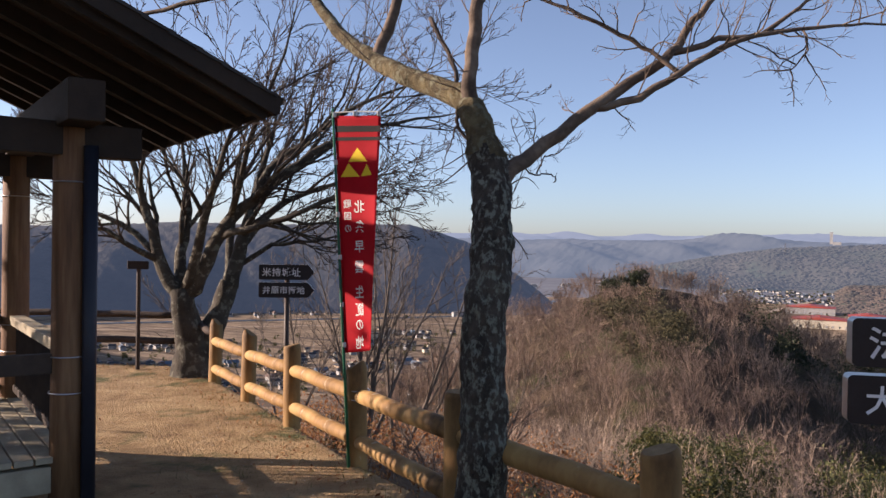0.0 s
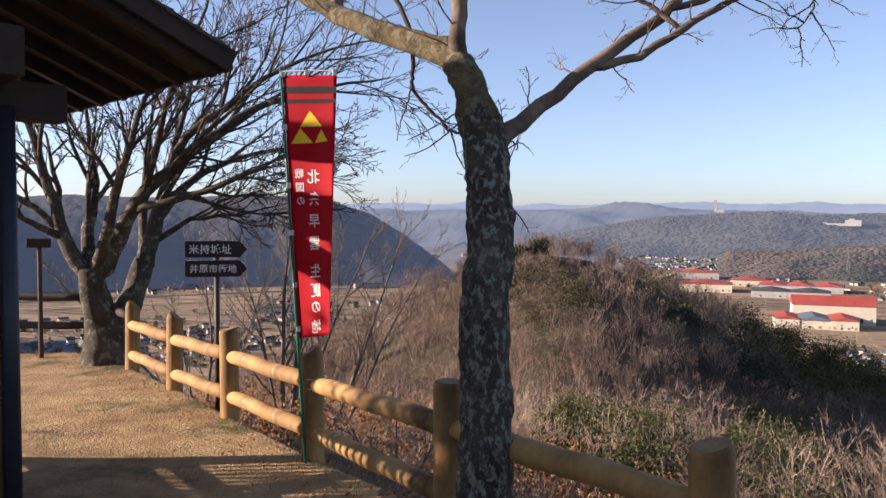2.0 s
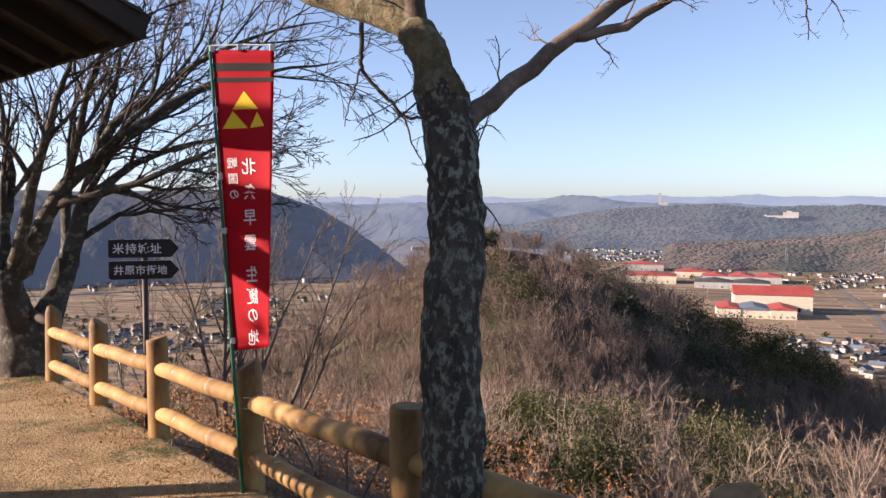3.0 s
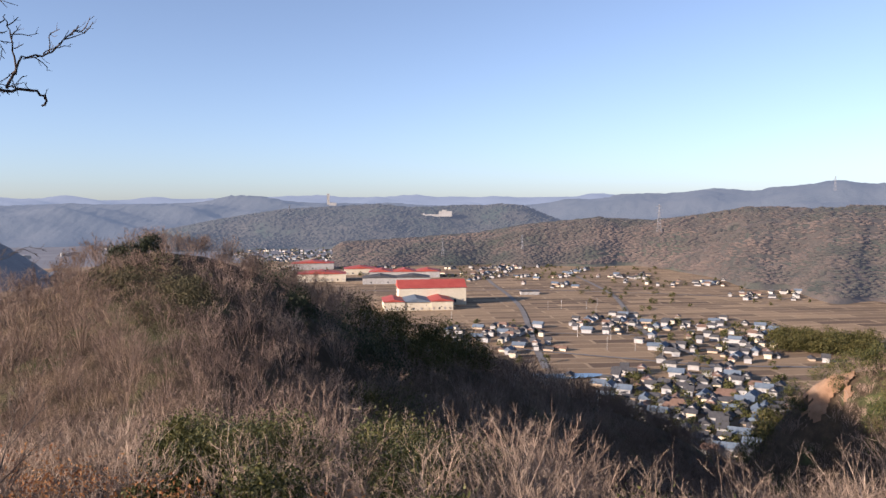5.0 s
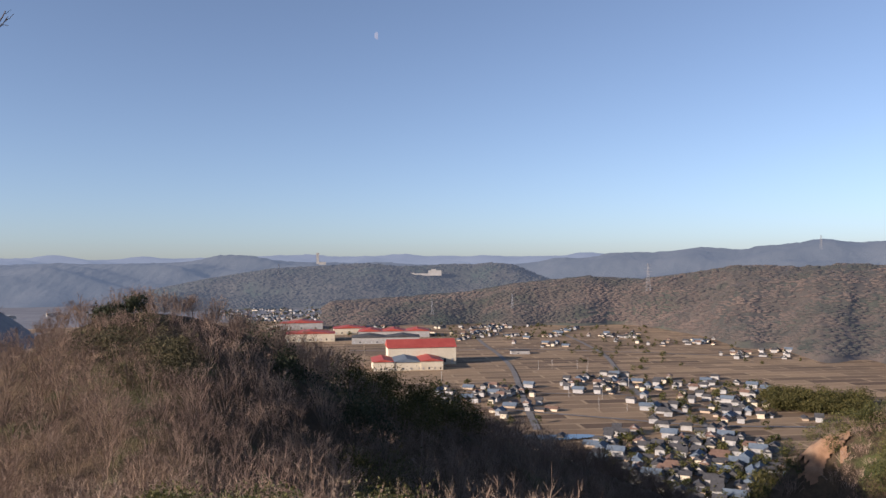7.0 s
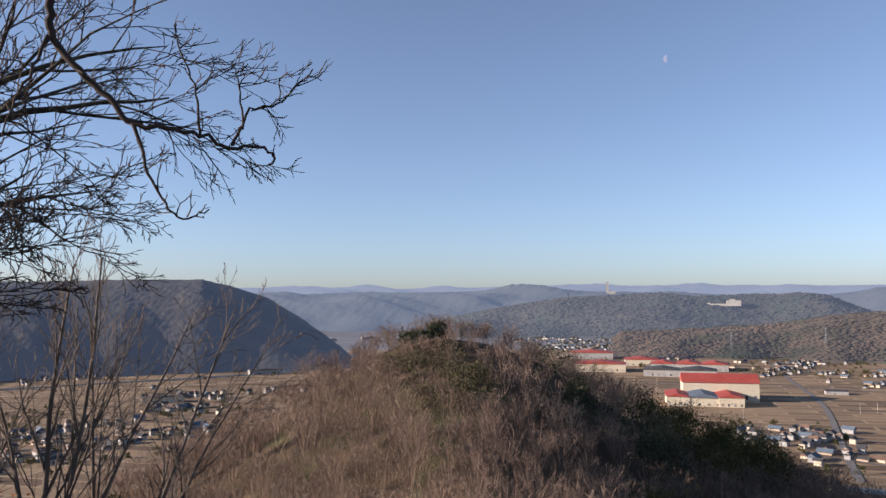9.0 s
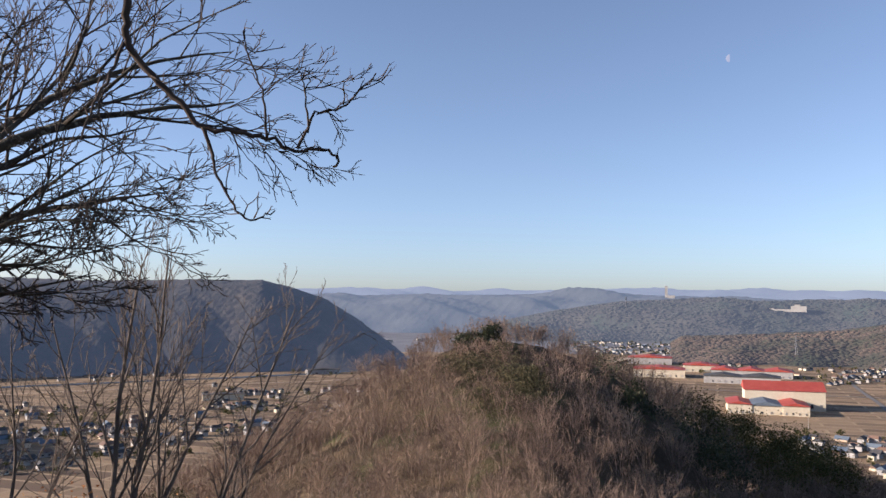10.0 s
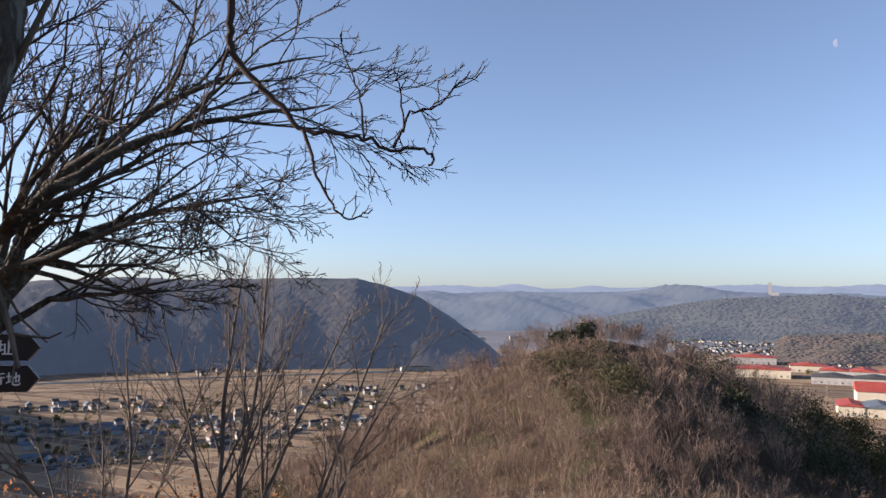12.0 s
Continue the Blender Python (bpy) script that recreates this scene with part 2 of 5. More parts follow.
for key, share in (("flag", 0.45), ("dead_leaf", 0.4), ("evergreen", 0.2), ("bamboo", 0.25)):
    let_light_through(M[key], share)


def field_material():
    """Winter paddies: long narrow plots of differing browns with paler banks between them."""
    mat = material("winter_fields", [(0.17, 0.128, 0.093), (0.28, 0.212, 0.15)], 0.02, 0.95, 0.6, 0.3, 0.3, coords="World")
    nt, nodes = mat.node_tree, mat.node_tree.nodes
    b = nodes["Principled BSDF"]
    old = b.inputs["Base Color"].links[0].from_socket
    mp = [n for n in nodes if n.type == "MAPPING"][0]
    rot = nodes.new("ShaderNodeMapping")
    rot.inputs["Rotation"].default_value = (0, 0, radians(29))
    nt.links.new(mp.outputs[0], rot.inputs[0])
    br = nodes.new("ShaderNodeTexBrick")
    br.inputs["Scale"].default_value = 1.0
    br.inputs["Brick Width"].default_value, br.inputs["Row Height"].default_value = 66.0, 21.0
    br.inputs["Mortar Size"].default_value, br.inputs["Mortar Smooth"].default_value = 1.8, 0.3
    br.inputs["Color1"].default_value = (0.5, 0.44, 0.4, 1)
    br.inputs["Color2"].default_value = (1.35, 1.25, 1.05, 1)
    br.inputs["Mortar"].default_value = (1.5, 1.45, 1.25, 1)
    nt.links.new(rot.outputs[0], br.inputs["Vector"])
    wv = nodes.new("ShaderNodeTexWave")
    wv.inputs["Scale"].default_value, wv.inputs["Distortion"].default_value = 0.11, 1.0
    wv.bands_direction = "Y"
    nt.links.new(rot.outputs[0], wv.inputs["Vector"])
    mul = nodes.new("ShaderNodeMix")
    mul.data_type, mul.blend_type = "RGBA", "MULTIPLY"
    mul.inputs[0].default_value = 1.0
    nt.links.new(old, mul.inputs[6])
    nt.links.new(br.outputs["Color"], mul.inputs[7])
    m2 = nodes.new("ShaderNodeMix")
    m2.data_type, m2.blend_type = "RGBA", "MULTIPLY"
    m2.inputs[0].default_value = 0.18
    nt.links.new(mul.outputs[2], m2.inputs[6])
    nt.links.new(wv.outputs["Color"], m2.inputs[7])
    nt.links.new(m2.outputs[2], b.inputs["Base Color"])
    b.inputs["Emission Color"].default_value = (0.4, 0.42, 0.5, 1)
    return mat


M["fields"] = field_material()
# the far floor has distance haze painted in as blue-grey and a faint glow
M["town"] = material("far_valley_floor_haze", [(0.085, 0.085, 0.09), (0.12, 0.12, 0.125), (0.17, 0.165, 0.165)], 0.02, 0.95, 0.2, 0.2, 1.0, coords="World", emit=(0.36, 0.47, 0.68, 0.05))
M["cut"] = material("bare_earth_cut", [(0.13, 0.075, 0.042), (0.25, 0.145, 0.085), (0.36, 0.24, 0.155)], 0.12, 0.95, 0.8, 0.8, 0.8, coords="World")


# ---- mesh helpers ----
class Geo:
    """Collects vertices and faces of one mesh."""

    def __init__(self):
        self.v, self.f = [], []

    def tube(self, pts, radii, n=6, cap=True):
        base, rings = len(self.v), len(pts)
        prev = None
        for i, p in enumerate(pts):
            d = (pts[min(i + 1, rings - 1)] - pts[max(i - 1, 0)]).normalized()
            if prev is None:
                side = d.orthogonal().normalized()
            else:
                side = prev - d * prev.dot(d)
                side = side.normalized() if side.length > 1e-5 else d.orthogonal().normalized()
            prev = side
            other = d.cross(side)
            for k in range(n):
                a = 2 * math.pi * k / n
                self.v.append(p + (side * math.cos(a) + other * math.sin(a)) * radii[i])
        for i in range(rings - 1):
            for k in range(n):
                a, b = base + i * n + k, base + i * n + (k + 1) % n
                self.f.append((a, b, b + n, a + n))
        if cap:
            self.f.append(tuple(base + k for k in range(n))[::-1])
            self.f.append(tuple(base + (rings - 1) * n + k for k in range(n)))

    def box(self, c, size, m=None):
        base = len(self.v)
        for sx in (-0.5, 0.5):
            for sy in (-0.5, 0.5):
                for sz in (-0.5, 0.5):
                    p = Vector((sx * size[0], sy * size[1], sz * size[2]))
                    self.v.append(Vector(c) + (m @ p if m else p))
        for q in ((0, 1, 3, 2), (4, 6, 7, 5), (0, 4, 5, 1), (2, 3, 7, 6), (0, 2, 6, 4), (1, 5, 7, 3)):
            self.f.append(tuple(base + k for k in q))

    def mesh(self, name, mats, smooth=False):
        me = bpy.data.meshes.new(name)
        me.from_pydata([tuple(p) for p in self.v], [], self.f)
        for m in (mats if isinstance(mats, (list, tuple)) else [mats]):
            me.materials.append(m)
        if smooth:
            me.polygons.foreach_set("use_smooth", [True] * len(me.polygons))
        me.update()
        return me


def part(name, g, mat, parent, label="", smooth=False, bevel=0.0):
    """Links g as one mesh object under a thing or a part."""
    ob = new(name, g.mesh(name, mat, smooth))
    ob.parent = parent
    if label:
        tagged(ob, label)
    if bevel:
        md = ob.modifiers.new("bevel", "BEVEL")
        md.width, md.segments, md.limit_method = bevel, 2, "ANGLE"
    return ob


def empty(name, at, label, category, group="", rz=0.0):
    ob = new(name)
    ob.empty_display_size = 0.2
    ob.matrix_world = pose(*at, 0, 0, rz)
    return tagged(ob, label, category, group)


def array_mesh(name, co, tris, mats, smooth=False, index=None):
    """A mesh of triangles from numpy arrays."""
    me = bpy.data.meshes.new(name)
    me.vertices.add(len(co))
    me.vertices.foreach_set("co", np.asarray(co, np.float32).ravel())
    me.loops.add(len(tris) * 3)
    me.loops.foreach_set("vertex_index", np.asarray(tris, np.int32).ravel())
    me.polygons.add(len(tris))
    me.polygons.foreach_set("loop_start", np.arange(0, len(tris) * 3, 3, dtype=np.int32))
    for m in (mats if isinstance(mats, (list, tuple)) else [mats]):
        me.materials.append(m)
    if index is not None:
        me.polygons.foreach_set("material_index", np.asarray(index, np.int32))
    if smooth:
        me.polygons.foreach_set("use_smooth", np.ones(len(tris), bool))
    me.update(calc_edges=True)
    me.validate()
    return me


# ---- the lie of the land ----
FENCE = [(-3.02, 10.2), (-2.24, 8.87), (-1.48, 7.62), (-0.67, 6.2), (0.10, 4.46), (0.92, 3.19), (1.76, 1.9), (2.6, 0.6)]
VALLEY = -122.0


def wavy(x, y, size, seed=0.0):
    """A cheap smooth unevenness between -1 and 1."""
    a, b = x / size + seed, y / size - seed * 0.7
    return (np.sin(a * 2.1 + 1.3 * np.sin(b * 1.7)) + np.sin(b * 2.4 + 1.1 * np.sin(a * 1.3 + 2.0)) + np.sin((a + b) * 3.7 + seed)) / 3.0


def outside(x, y):
    """Metres outside the edge of the hilltop."""
    e1 = 0.87 * x + 0.49 * y - 2.45
    e2 = y - 11.9
    return np.maximum(e1, e2) + 0.35 * np.exp(-np.abs(e1 - e2))


def land(x, y):
    x, y = np.asarray(x, float), np.asarray(y, float)
    s = outside(x, y)
    so = np.maximum(s, 0)
    top = np.interp(y, [-6, 2, 4.4, 6.2, 9, 12], [0.02, -0.03, -0.12, -0.25, -0.3, -0.36]) + 0.018 * wavy(x, y, 1.4)
    brow = np.interp(np.degrees(np.arctan2(x - 0.6, y - 3.0)), [-60, -10, 20, 40, 50, 55, 62, 90], [10, 14, 20, 20, 15, 13, 26, 30])   # where the bank breaks away
    past = np.maximum(so - brow, 0)
    mine = top - 0.28 * so - 1.3 * (1 - np.exp(-so / 1.6)) - 0.4 * (np.sqrt(past * past + 9) - 3) + np.minimum(so / 30, 1) * 0.8 * wavy(x, y, 17, 1)
    ax, ay, bx, by = 37.5, 150.0, 27.5, 90.0                     # summit, and the foot of its spur
    along = np.clip(((x - ax) * (bx - ax) + (y - ay) * (by - ay)) / ((bx - ax) ** 2 + (by - ay) ** 2), 0, 1)
    r = np.hypot(x - ax - along * (bx - ax), y - ay - along * (by - ay))
    right = 1 / (1 + np.exp(-((x - ax) * (ay - by) - (y - ay) * (ax - bx)) / 500.0))
    shoulder = np.interp(r, [0, 9, 19, 46, 76, 120, 260], [0, 1.3, 5.2, 21.5, 33.0, 51.0, 150.0]) * (1 - along) + np.interp(r, [0, 4, 12, 36, 76, 120, 260], [0, 1.0, 6.5, 20.0, 34.0, 52.0, 150.0]) * along
    gentle = 0.6 * (np.sqrt(r * r + 100) - 10)
    knoll = -6.2 - 19 * along ** 1.1 - gentle * (1 - right) - shoulder * right + 3.0 * wavy(x, y, 30, 2) * np.clip(r / 40, 0.1, 1) + 1.2 * wavy(x, y, 13, 6) * np.clip(r / 25, 0.1, 1)
    u = ((x - 300) * -72 + y * 128) / (72.0 ** 2 + 128.0 ** 2)          # the spur that closes the hollow, falling from (300, 0) to (228, 128)
    uc = np.clip(u, -0.6, 1)
    r2 = np.hypot(x - 300 + 72 * uc, y - 128 * uc)
    ridge = np.minimum(-14, -50 + 71 * (1 - uc)) - np.where(u > 1, 1.45, 0.6) * (np.sqrt(r2 * r2 + 64) - 8) + 2.4 * wavy(x, y, 34, 3)
    h = np.logaddexp(np.logaddexp(mine / 3, knoll / 3), ridge / 3) * 3
    h = np.where(s < 12, mine * (1 - np.clip(s / 12, 0, 1)) + h * np.clip(s / 12, 0, 1), h)
    floor = VALLEY + 0.6 * wavy(x, y, 160, 4)
    return np.logaddexp(h / 2, floor / 2) * 2


def land_at(x, y):
    return float(land(x, y))


def build_ground():
    ang = np.concatenate([np.radians(np.arange(-60, 90, 0.4)), np.radians(np.arange(90, 300, 3.0))])
    rad = np.concatenate([[0.0], 0.25 * 1.1 ** np.arange(0, 24), 2.25 * 1.0125 ** np.arange(1, 150)])
    rad = np.concatenate([rad, rad[-1] * 1.03 ** np.arange(1, 220)])
    rad = rad[rad < 4900]
    cx, cy = 0.3, 2.0
    A, R = np.meshgrid(ang, rad[1:])
    X, Y = cx + np.sin(A) * R, cy + np.cos(A) * R
    Z = land(X, Y)
    nr, na = X.shape
    co = np.concatenate([[[cx, cy, land_at(cx, cy)]], np.stack([X, Y, Z], -1).reshape(-1, 3)])
    i, j = np.meshgrid(np.arange(nr - 1), np.arange(na), indexing="ij")
    a = 1 + i * na + j
    b = 1 + i * na + (j + 1) % na
    t1 = np.stack([a, a + na, b + na], -1).reshape(-1, 3)
    t2 = np.stack([a, b + na, b], -1).reshape(-1, 3)
    k = np.arange(na)
    t0 = np.stack([np.zeros(na, int), 1 + k, 1 + (k + 1) % na], -1)
    tris = np.concatenate([t0, t1, t2])[:, ::-1]
    mid = co[tris].mean(1)
    s = outside(mid[:, 0], mid[:, 1])
    edge = s + 0.25 * wavy(mid[:, 0], mid[:, 1], 0.8, 5)
    idx = np.where(edge < 0.1, 0, np.where(s < 30, 1, 2))
    idx = np.where(mid[:, 2] < VALLEY + 9, 3, idx)
    # past 1900 m the floor takes the colour with haze in it
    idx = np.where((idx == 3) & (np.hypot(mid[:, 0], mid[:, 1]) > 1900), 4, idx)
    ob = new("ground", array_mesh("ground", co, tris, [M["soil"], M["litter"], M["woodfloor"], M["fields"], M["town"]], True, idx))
    return tagged(ob, "sandy hilltop path, wooded slopes and brown winter fields", "ground", kind="structure")


build_ground()


def build_cut():
    """The bare earth cut on the ridge side, with ragged edges."""
    A, R = np.meshgrid(np.radians(np.arange(57.0, 62.6, 0.1)), np.arange(120.0, 320.0, 1.0))
    X, Y = 0.6 + np.sin(A) * R, 3.0 + np.cos(A) * R
    L = land(X, Y)
    Z = L + 0.45 + 0.35 * wavy(X, Y, 3.0, 2) + 0.2 * wavy(X, Y, 1.1, 5)
    B = np.degrees(A) + 0.5 * wavy(X, Y, 9, 2) + 0.3 * wavy(X, Y, 3.1, 4)
    H = L + 2.2 * wavy(X, Y, 8, 6) + 0.7 * wavy(X, Y, 2.3, 1)
    ok = (B > 58.9) & (B < 61.8) & (H < -49 + 4 * (B - 60)) & (H > -58 + 4 * (B - 60)) & (R > 170)
    nr, na = X.shape
    i, j = np.meshgrid(np.arange(nr - 1), np.arange(na - 1), indexing="ij")
    a = (i * na + j)[ok[:-1, :-1]]
    t = np.concatenate([np.stack([a, a + 1, a + na + 1], -1), np.stack([a, a + na + 1, a + na], -1)])
    used, inv = np.unique(t, return_inverse=True)
    co = np.stack([X, Y, Z], -1).reshape(-1, 3)[used]
    ob = new("earth_cut", array_mesh("earth_cut", co, inv.reshape(-1, 3), M["cut"], True))
    return tagged(ob, "bare orange-brown earth cut on the ridge side", "ground", kind="structure")


build_cut()


CROWNS = []


def ridge_backdrop(name, mat, label, a0, a1, near, far, base, crest, rough=1.0, seed=0.0, step=0.12, crowns=0, size=6.0, relief=1.0):
    """A far wooded ridge: crest gives (bearing in degrees, height of the top) pairs; near and far are distances."""
    ang = np.arange(a0, a1 + step, step)
    prof = np.interp(ang, [c[0] for c in crest], [c[1] for c in crest])
    u = np.linspace(0, 1, 40)
    A, U = np.meshgrid(np.radians(ang), u)
    sway = 0.12 if isinstance(near, list) else 0.04
    near = np.interp(ang, [q[0] for q in near], [q[1] for q in near]) if isinstance(near, list) else near
    nb = near + (far - near) * sway * wavy(ang / 5.0, ang * 0.13, 1.0, seed)
    Rr = nb[None, :] + (far - nb[None, :]) * U
    bulge = np.sin(np.minimum(U * 1.25, 1.0) * math.pi / 2) ** 0.8
    X, Y = np.sin(A) * Rr, np.cos(A) * Rr
    P = np.broadcast_to(prof, A.shape)
    spur = relief * (wavy(X, Y, 240, seed) * 0.2 + wavy(X, Y, 110, seed + 4) * 0.13) * (P - base) * np.clip(np.sin(np.pi * np.clip(U * 1.25, 0, 1)), 0, 1) ** 0.7
    Z = base + (P - base) * bulge + spur + rough * (2.2 * wavy(X, Y, 21, seed + 1) + 1.5 * wavy(X, Y, 8.0, seed + 2)) * np.clip(U * 6, 0, 1)
    Z = np.where(U > 0.97, base, Z)
    nr, na = X.shape
    co = np.stack([X, Y, Z], -1).reshape(-1, 3)
    i, j = np.meshgrid(np.arange(nr - 1), np.arange(na - 1), indexing="ij")
    a = i * na + j
    t = np.concatenate([np.stack([a, a + 1, a + na + 1], -1).reshape(-1, 3), np.stack([a, a + na + 1, a + na], -1).reshape(-1, 3)])
    ob = new(name, array_mesh(name, co, t, mat, True))
    if crowns:
        rng = np.random.default_rng(int(seed) + 70)
        ii = (1 + (nr - 10) * rng.random(crowns) ** 1.35).astype(int)
        jj = rng.integers(0, na - 1, crowns)
        f, f2 = rng.random((crowns, 1)), rng.random((crowns, 1))
        P3 = co.reshape(nr, na, 3)
        c = (P3[ii, jj] * (1 - f) + P3[ii, jj + 1] * f) * (1 - f2) + (P3[ii + 1, jj] * (1 - f) + P3[ii + 1, jj + 1] * f) * f2
        CROWNS.append((name, c, size, mat, rng))
    return tagged(ob, label, "hill", kind="structure")


def far_crowns():
    """Rough low crowns that break up the skin and skyline of the far ridges."""
    gr = (1 + 5 ** 0.5) / 2
    ico = np.array([(-1, gr, 0), (1, gr, 0), (-1, -gr, 0), (1, -gr, 0), (0, -1, gr), (0, 1, gr), (0, -1, -gr), (0, 1, -gr), (gr, 0, -1), (gr, 0, 1), (-gr, 0, -1), (-gr, 0, 1)]) / 1.9
    fc = np.array([(0, 11, 5), (0, 5, 1), (0, 1, 7), (0, 7, 10), (0, 10, 11), (1, 5, 9), (5, 11, 4), (11, 10, 2), (10, 7, 6), (7, 1, 8), (3, 9, 4), (3, 4, 2), (3, 2, 6), (3, 6, 8), (3, 8, 9), (4, 9, 5), (2, 4, 11), (6, 2, 10), (8, 6, 7), (9, 8, 1)])
    for name, c, size, mat, rng in CROWNS:
        n = len(c)
        sc = rng.uniform(0.6, 1.3, (n, 1, 1)) * size
        jit = ico[None] * rng.uniform(0.85, 1.12, (n, 12, 1))
        v = c[:, None, :] + jit * sc * np.array([1, 1, 0.26]) + np.array([0, 0, 0.04]) * sc
        t = (np.arange(n)[:, None, None] * 12 + fc[None]).reshape(-1, 3)
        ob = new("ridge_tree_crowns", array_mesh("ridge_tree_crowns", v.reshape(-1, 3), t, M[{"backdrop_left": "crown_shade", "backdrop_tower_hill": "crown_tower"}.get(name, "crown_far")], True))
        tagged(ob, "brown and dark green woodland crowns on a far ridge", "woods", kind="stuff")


# haze grows from ridge to ridge through the emission of their materials
ridge_backdrop("backdrop_left", M["hill_shade"], "wooded hillside across the valley, shade and haze in its colour", -48, 7.5, 1380, 1750, VALLEY - 3,
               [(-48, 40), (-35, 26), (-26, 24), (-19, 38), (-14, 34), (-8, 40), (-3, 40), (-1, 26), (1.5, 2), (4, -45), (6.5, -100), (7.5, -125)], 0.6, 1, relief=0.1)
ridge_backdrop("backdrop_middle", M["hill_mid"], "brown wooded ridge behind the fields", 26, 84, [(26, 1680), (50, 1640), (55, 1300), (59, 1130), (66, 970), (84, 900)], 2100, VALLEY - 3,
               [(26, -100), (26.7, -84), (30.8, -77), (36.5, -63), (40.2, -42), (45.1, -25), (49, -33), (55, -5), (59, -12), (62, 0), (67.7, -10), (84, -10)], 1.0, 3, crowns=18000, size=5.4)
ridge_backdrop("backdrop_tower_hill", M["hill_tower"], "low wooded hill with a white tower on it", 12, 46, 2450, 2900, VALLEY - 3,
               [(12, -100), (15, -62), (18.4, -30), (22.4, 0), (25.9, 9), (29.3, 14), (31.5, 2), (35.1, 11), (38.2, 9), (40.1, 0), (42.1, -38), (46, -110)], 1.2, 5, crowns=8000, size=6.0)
ridge_backdrop("backdrop_far", M["hill_far"], "distant ridge with blue haze in its colour", -12, 38, 3000, 3700, VALLEY - 3,
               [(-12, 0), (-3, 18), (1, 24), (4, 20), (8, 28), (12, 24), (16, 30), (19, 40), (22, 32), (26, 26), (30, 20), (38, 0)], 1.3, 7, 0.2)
ridge_backdrop("backdrop_far_right", M["hill_far"], "wooded ridge beyond the fields with haze in its colour", 36, 88, 2900, 3600, VALLEY - 3,
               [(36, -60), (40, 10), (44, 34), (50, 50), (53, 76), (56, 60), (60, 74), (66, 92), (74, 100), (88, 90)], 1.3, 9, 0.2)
ridge_backdrop("backdrop_last", M["hill_last"], "mountains at the horizon, pale blue haze in their colour", -60, 90, 4100, 4700, VALLEY - 3,
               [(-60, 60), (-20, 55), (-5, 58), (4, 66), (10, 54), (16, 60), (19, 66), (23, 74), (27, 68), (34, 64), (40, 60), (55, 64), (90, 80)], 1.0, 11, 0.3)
far_crowns()
# an unseen high hill, added to keep the western valley in morning shade
ridge_backdrop("backdrop_west", M["hill_shade"], "unseen wooded hill added to shade the valley", -128, -44, 650, 1500, VALLEY - 3,
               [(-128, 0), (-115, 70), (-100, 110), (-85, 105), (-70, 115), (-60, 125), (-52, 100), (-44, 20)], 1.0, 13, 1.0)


# ---- log fence along the edge ----
def fence_foot(y):
    """Height of the ground line that the fence follows."""
    return float(np.interp(y, [0, 4.4, 6.2, 7.6, 9, 12], [-0.08, -0.12, -0.255, -0.29, -0.33, -0.38]))


def fence_post(x, y, mat_side, mat_top, r=0.084, top=0.8, group="fence posts", label="round log-pattern fence post set in the slope edge"):
    z = land_at(x, y)
    base = fence_foot(y)
    g = Geo()
    lean = random.uniform(-0.012, 0.012)
    zs = [min(z, base) - 0.25, base, base + 0.3, base + top - 0.03, base + top - 0.008, base + top]
    rs = [r, r, r * 0.985, r * 0.99, r * 0.95, r * 0.84]
    g.tube([Vector((lean * k, 0, h - base)) for k, h in enumerate(zs)], rs, 20, True)
    ob = new("fence_post", g.mesh("fence_post", [mat_side, mat_top]))
    me = ob.data
    for p in me.polygons:
        p.use_smooth = len(p.vertices) == 4
        if len(p.vertices) > 4 and p.normal.z > 0.5:
            p.material_index = 1
    ob.location = (x, y, base)
    return tagged(ob, label, "fence post", group)


def fence_rail(a, b, r, mat, name="fence_rail", label="round yellow-brown log rail between fence posts", group="fence rails"):
    a, b = Vector(a), Vector(b)
    g = Geo()
    d = b - a
    pts = [a + d * k / 6 + Vector((0, 0, 0.006 * math.sin(k * 1.9 + a.x))) - a for k in range(7)]
    g.tube(pts, [r * 0.9] + [r * random.uniform(0.97, 1.03) for _ in range(5)] + [r * 0.9], 16)
    ob = new(name, g.mesh(name, mat, False))
    for p in ob.data.polygons:
        p.use_smooth = len(p.vertices) == 4
    ob.location = a
    return tagged(ob, label, "fence rail", group)


for x, y in FENCE:
    fence_post(x, y, M["log"], M["log_end"])
for (x0, y0), (x1, y1) in zip(FENCE[:-1], FENCE[1:]):
    d = Vector((x1 - x0, y1 - y0, 0)).normalized()
    for h in (0.56, 0.2):
        fence_rail(Vector((x0, y0, fence_foot(y0) + h)) + d * 0.03, Vector((x1, y1, fence_foot(y1) + h)) - d * 0.03, 0.061, M["log"])

# the fence beyond the big tree; its shade is put into the dark colour
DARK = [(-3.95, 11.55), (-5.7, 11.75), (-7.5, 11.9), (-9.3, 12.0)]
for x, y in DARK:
    fence_post(x, y, M["dark_rail"], M["dark_rail"], 0.07, 0.98, "dark fence posts", "round fence post, dark brown from painted shade")
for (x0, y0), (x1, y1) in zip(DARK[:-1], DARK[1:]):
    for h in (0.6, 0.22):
        fence_rail((x0, y0, -0.2 + h), (x1, y1, -0.2 + h), 0.05, M["dark_rail"], label="log rail, dark brown from painted shade", group="dark fence rails")
fence_rail((-3.95, 11.55, 0.45), (-3.02, 10.2, 0.29), 0.05, M["dark_rail"], label="short log rail by the tree, painted dark for shade", group="dark fence rails")


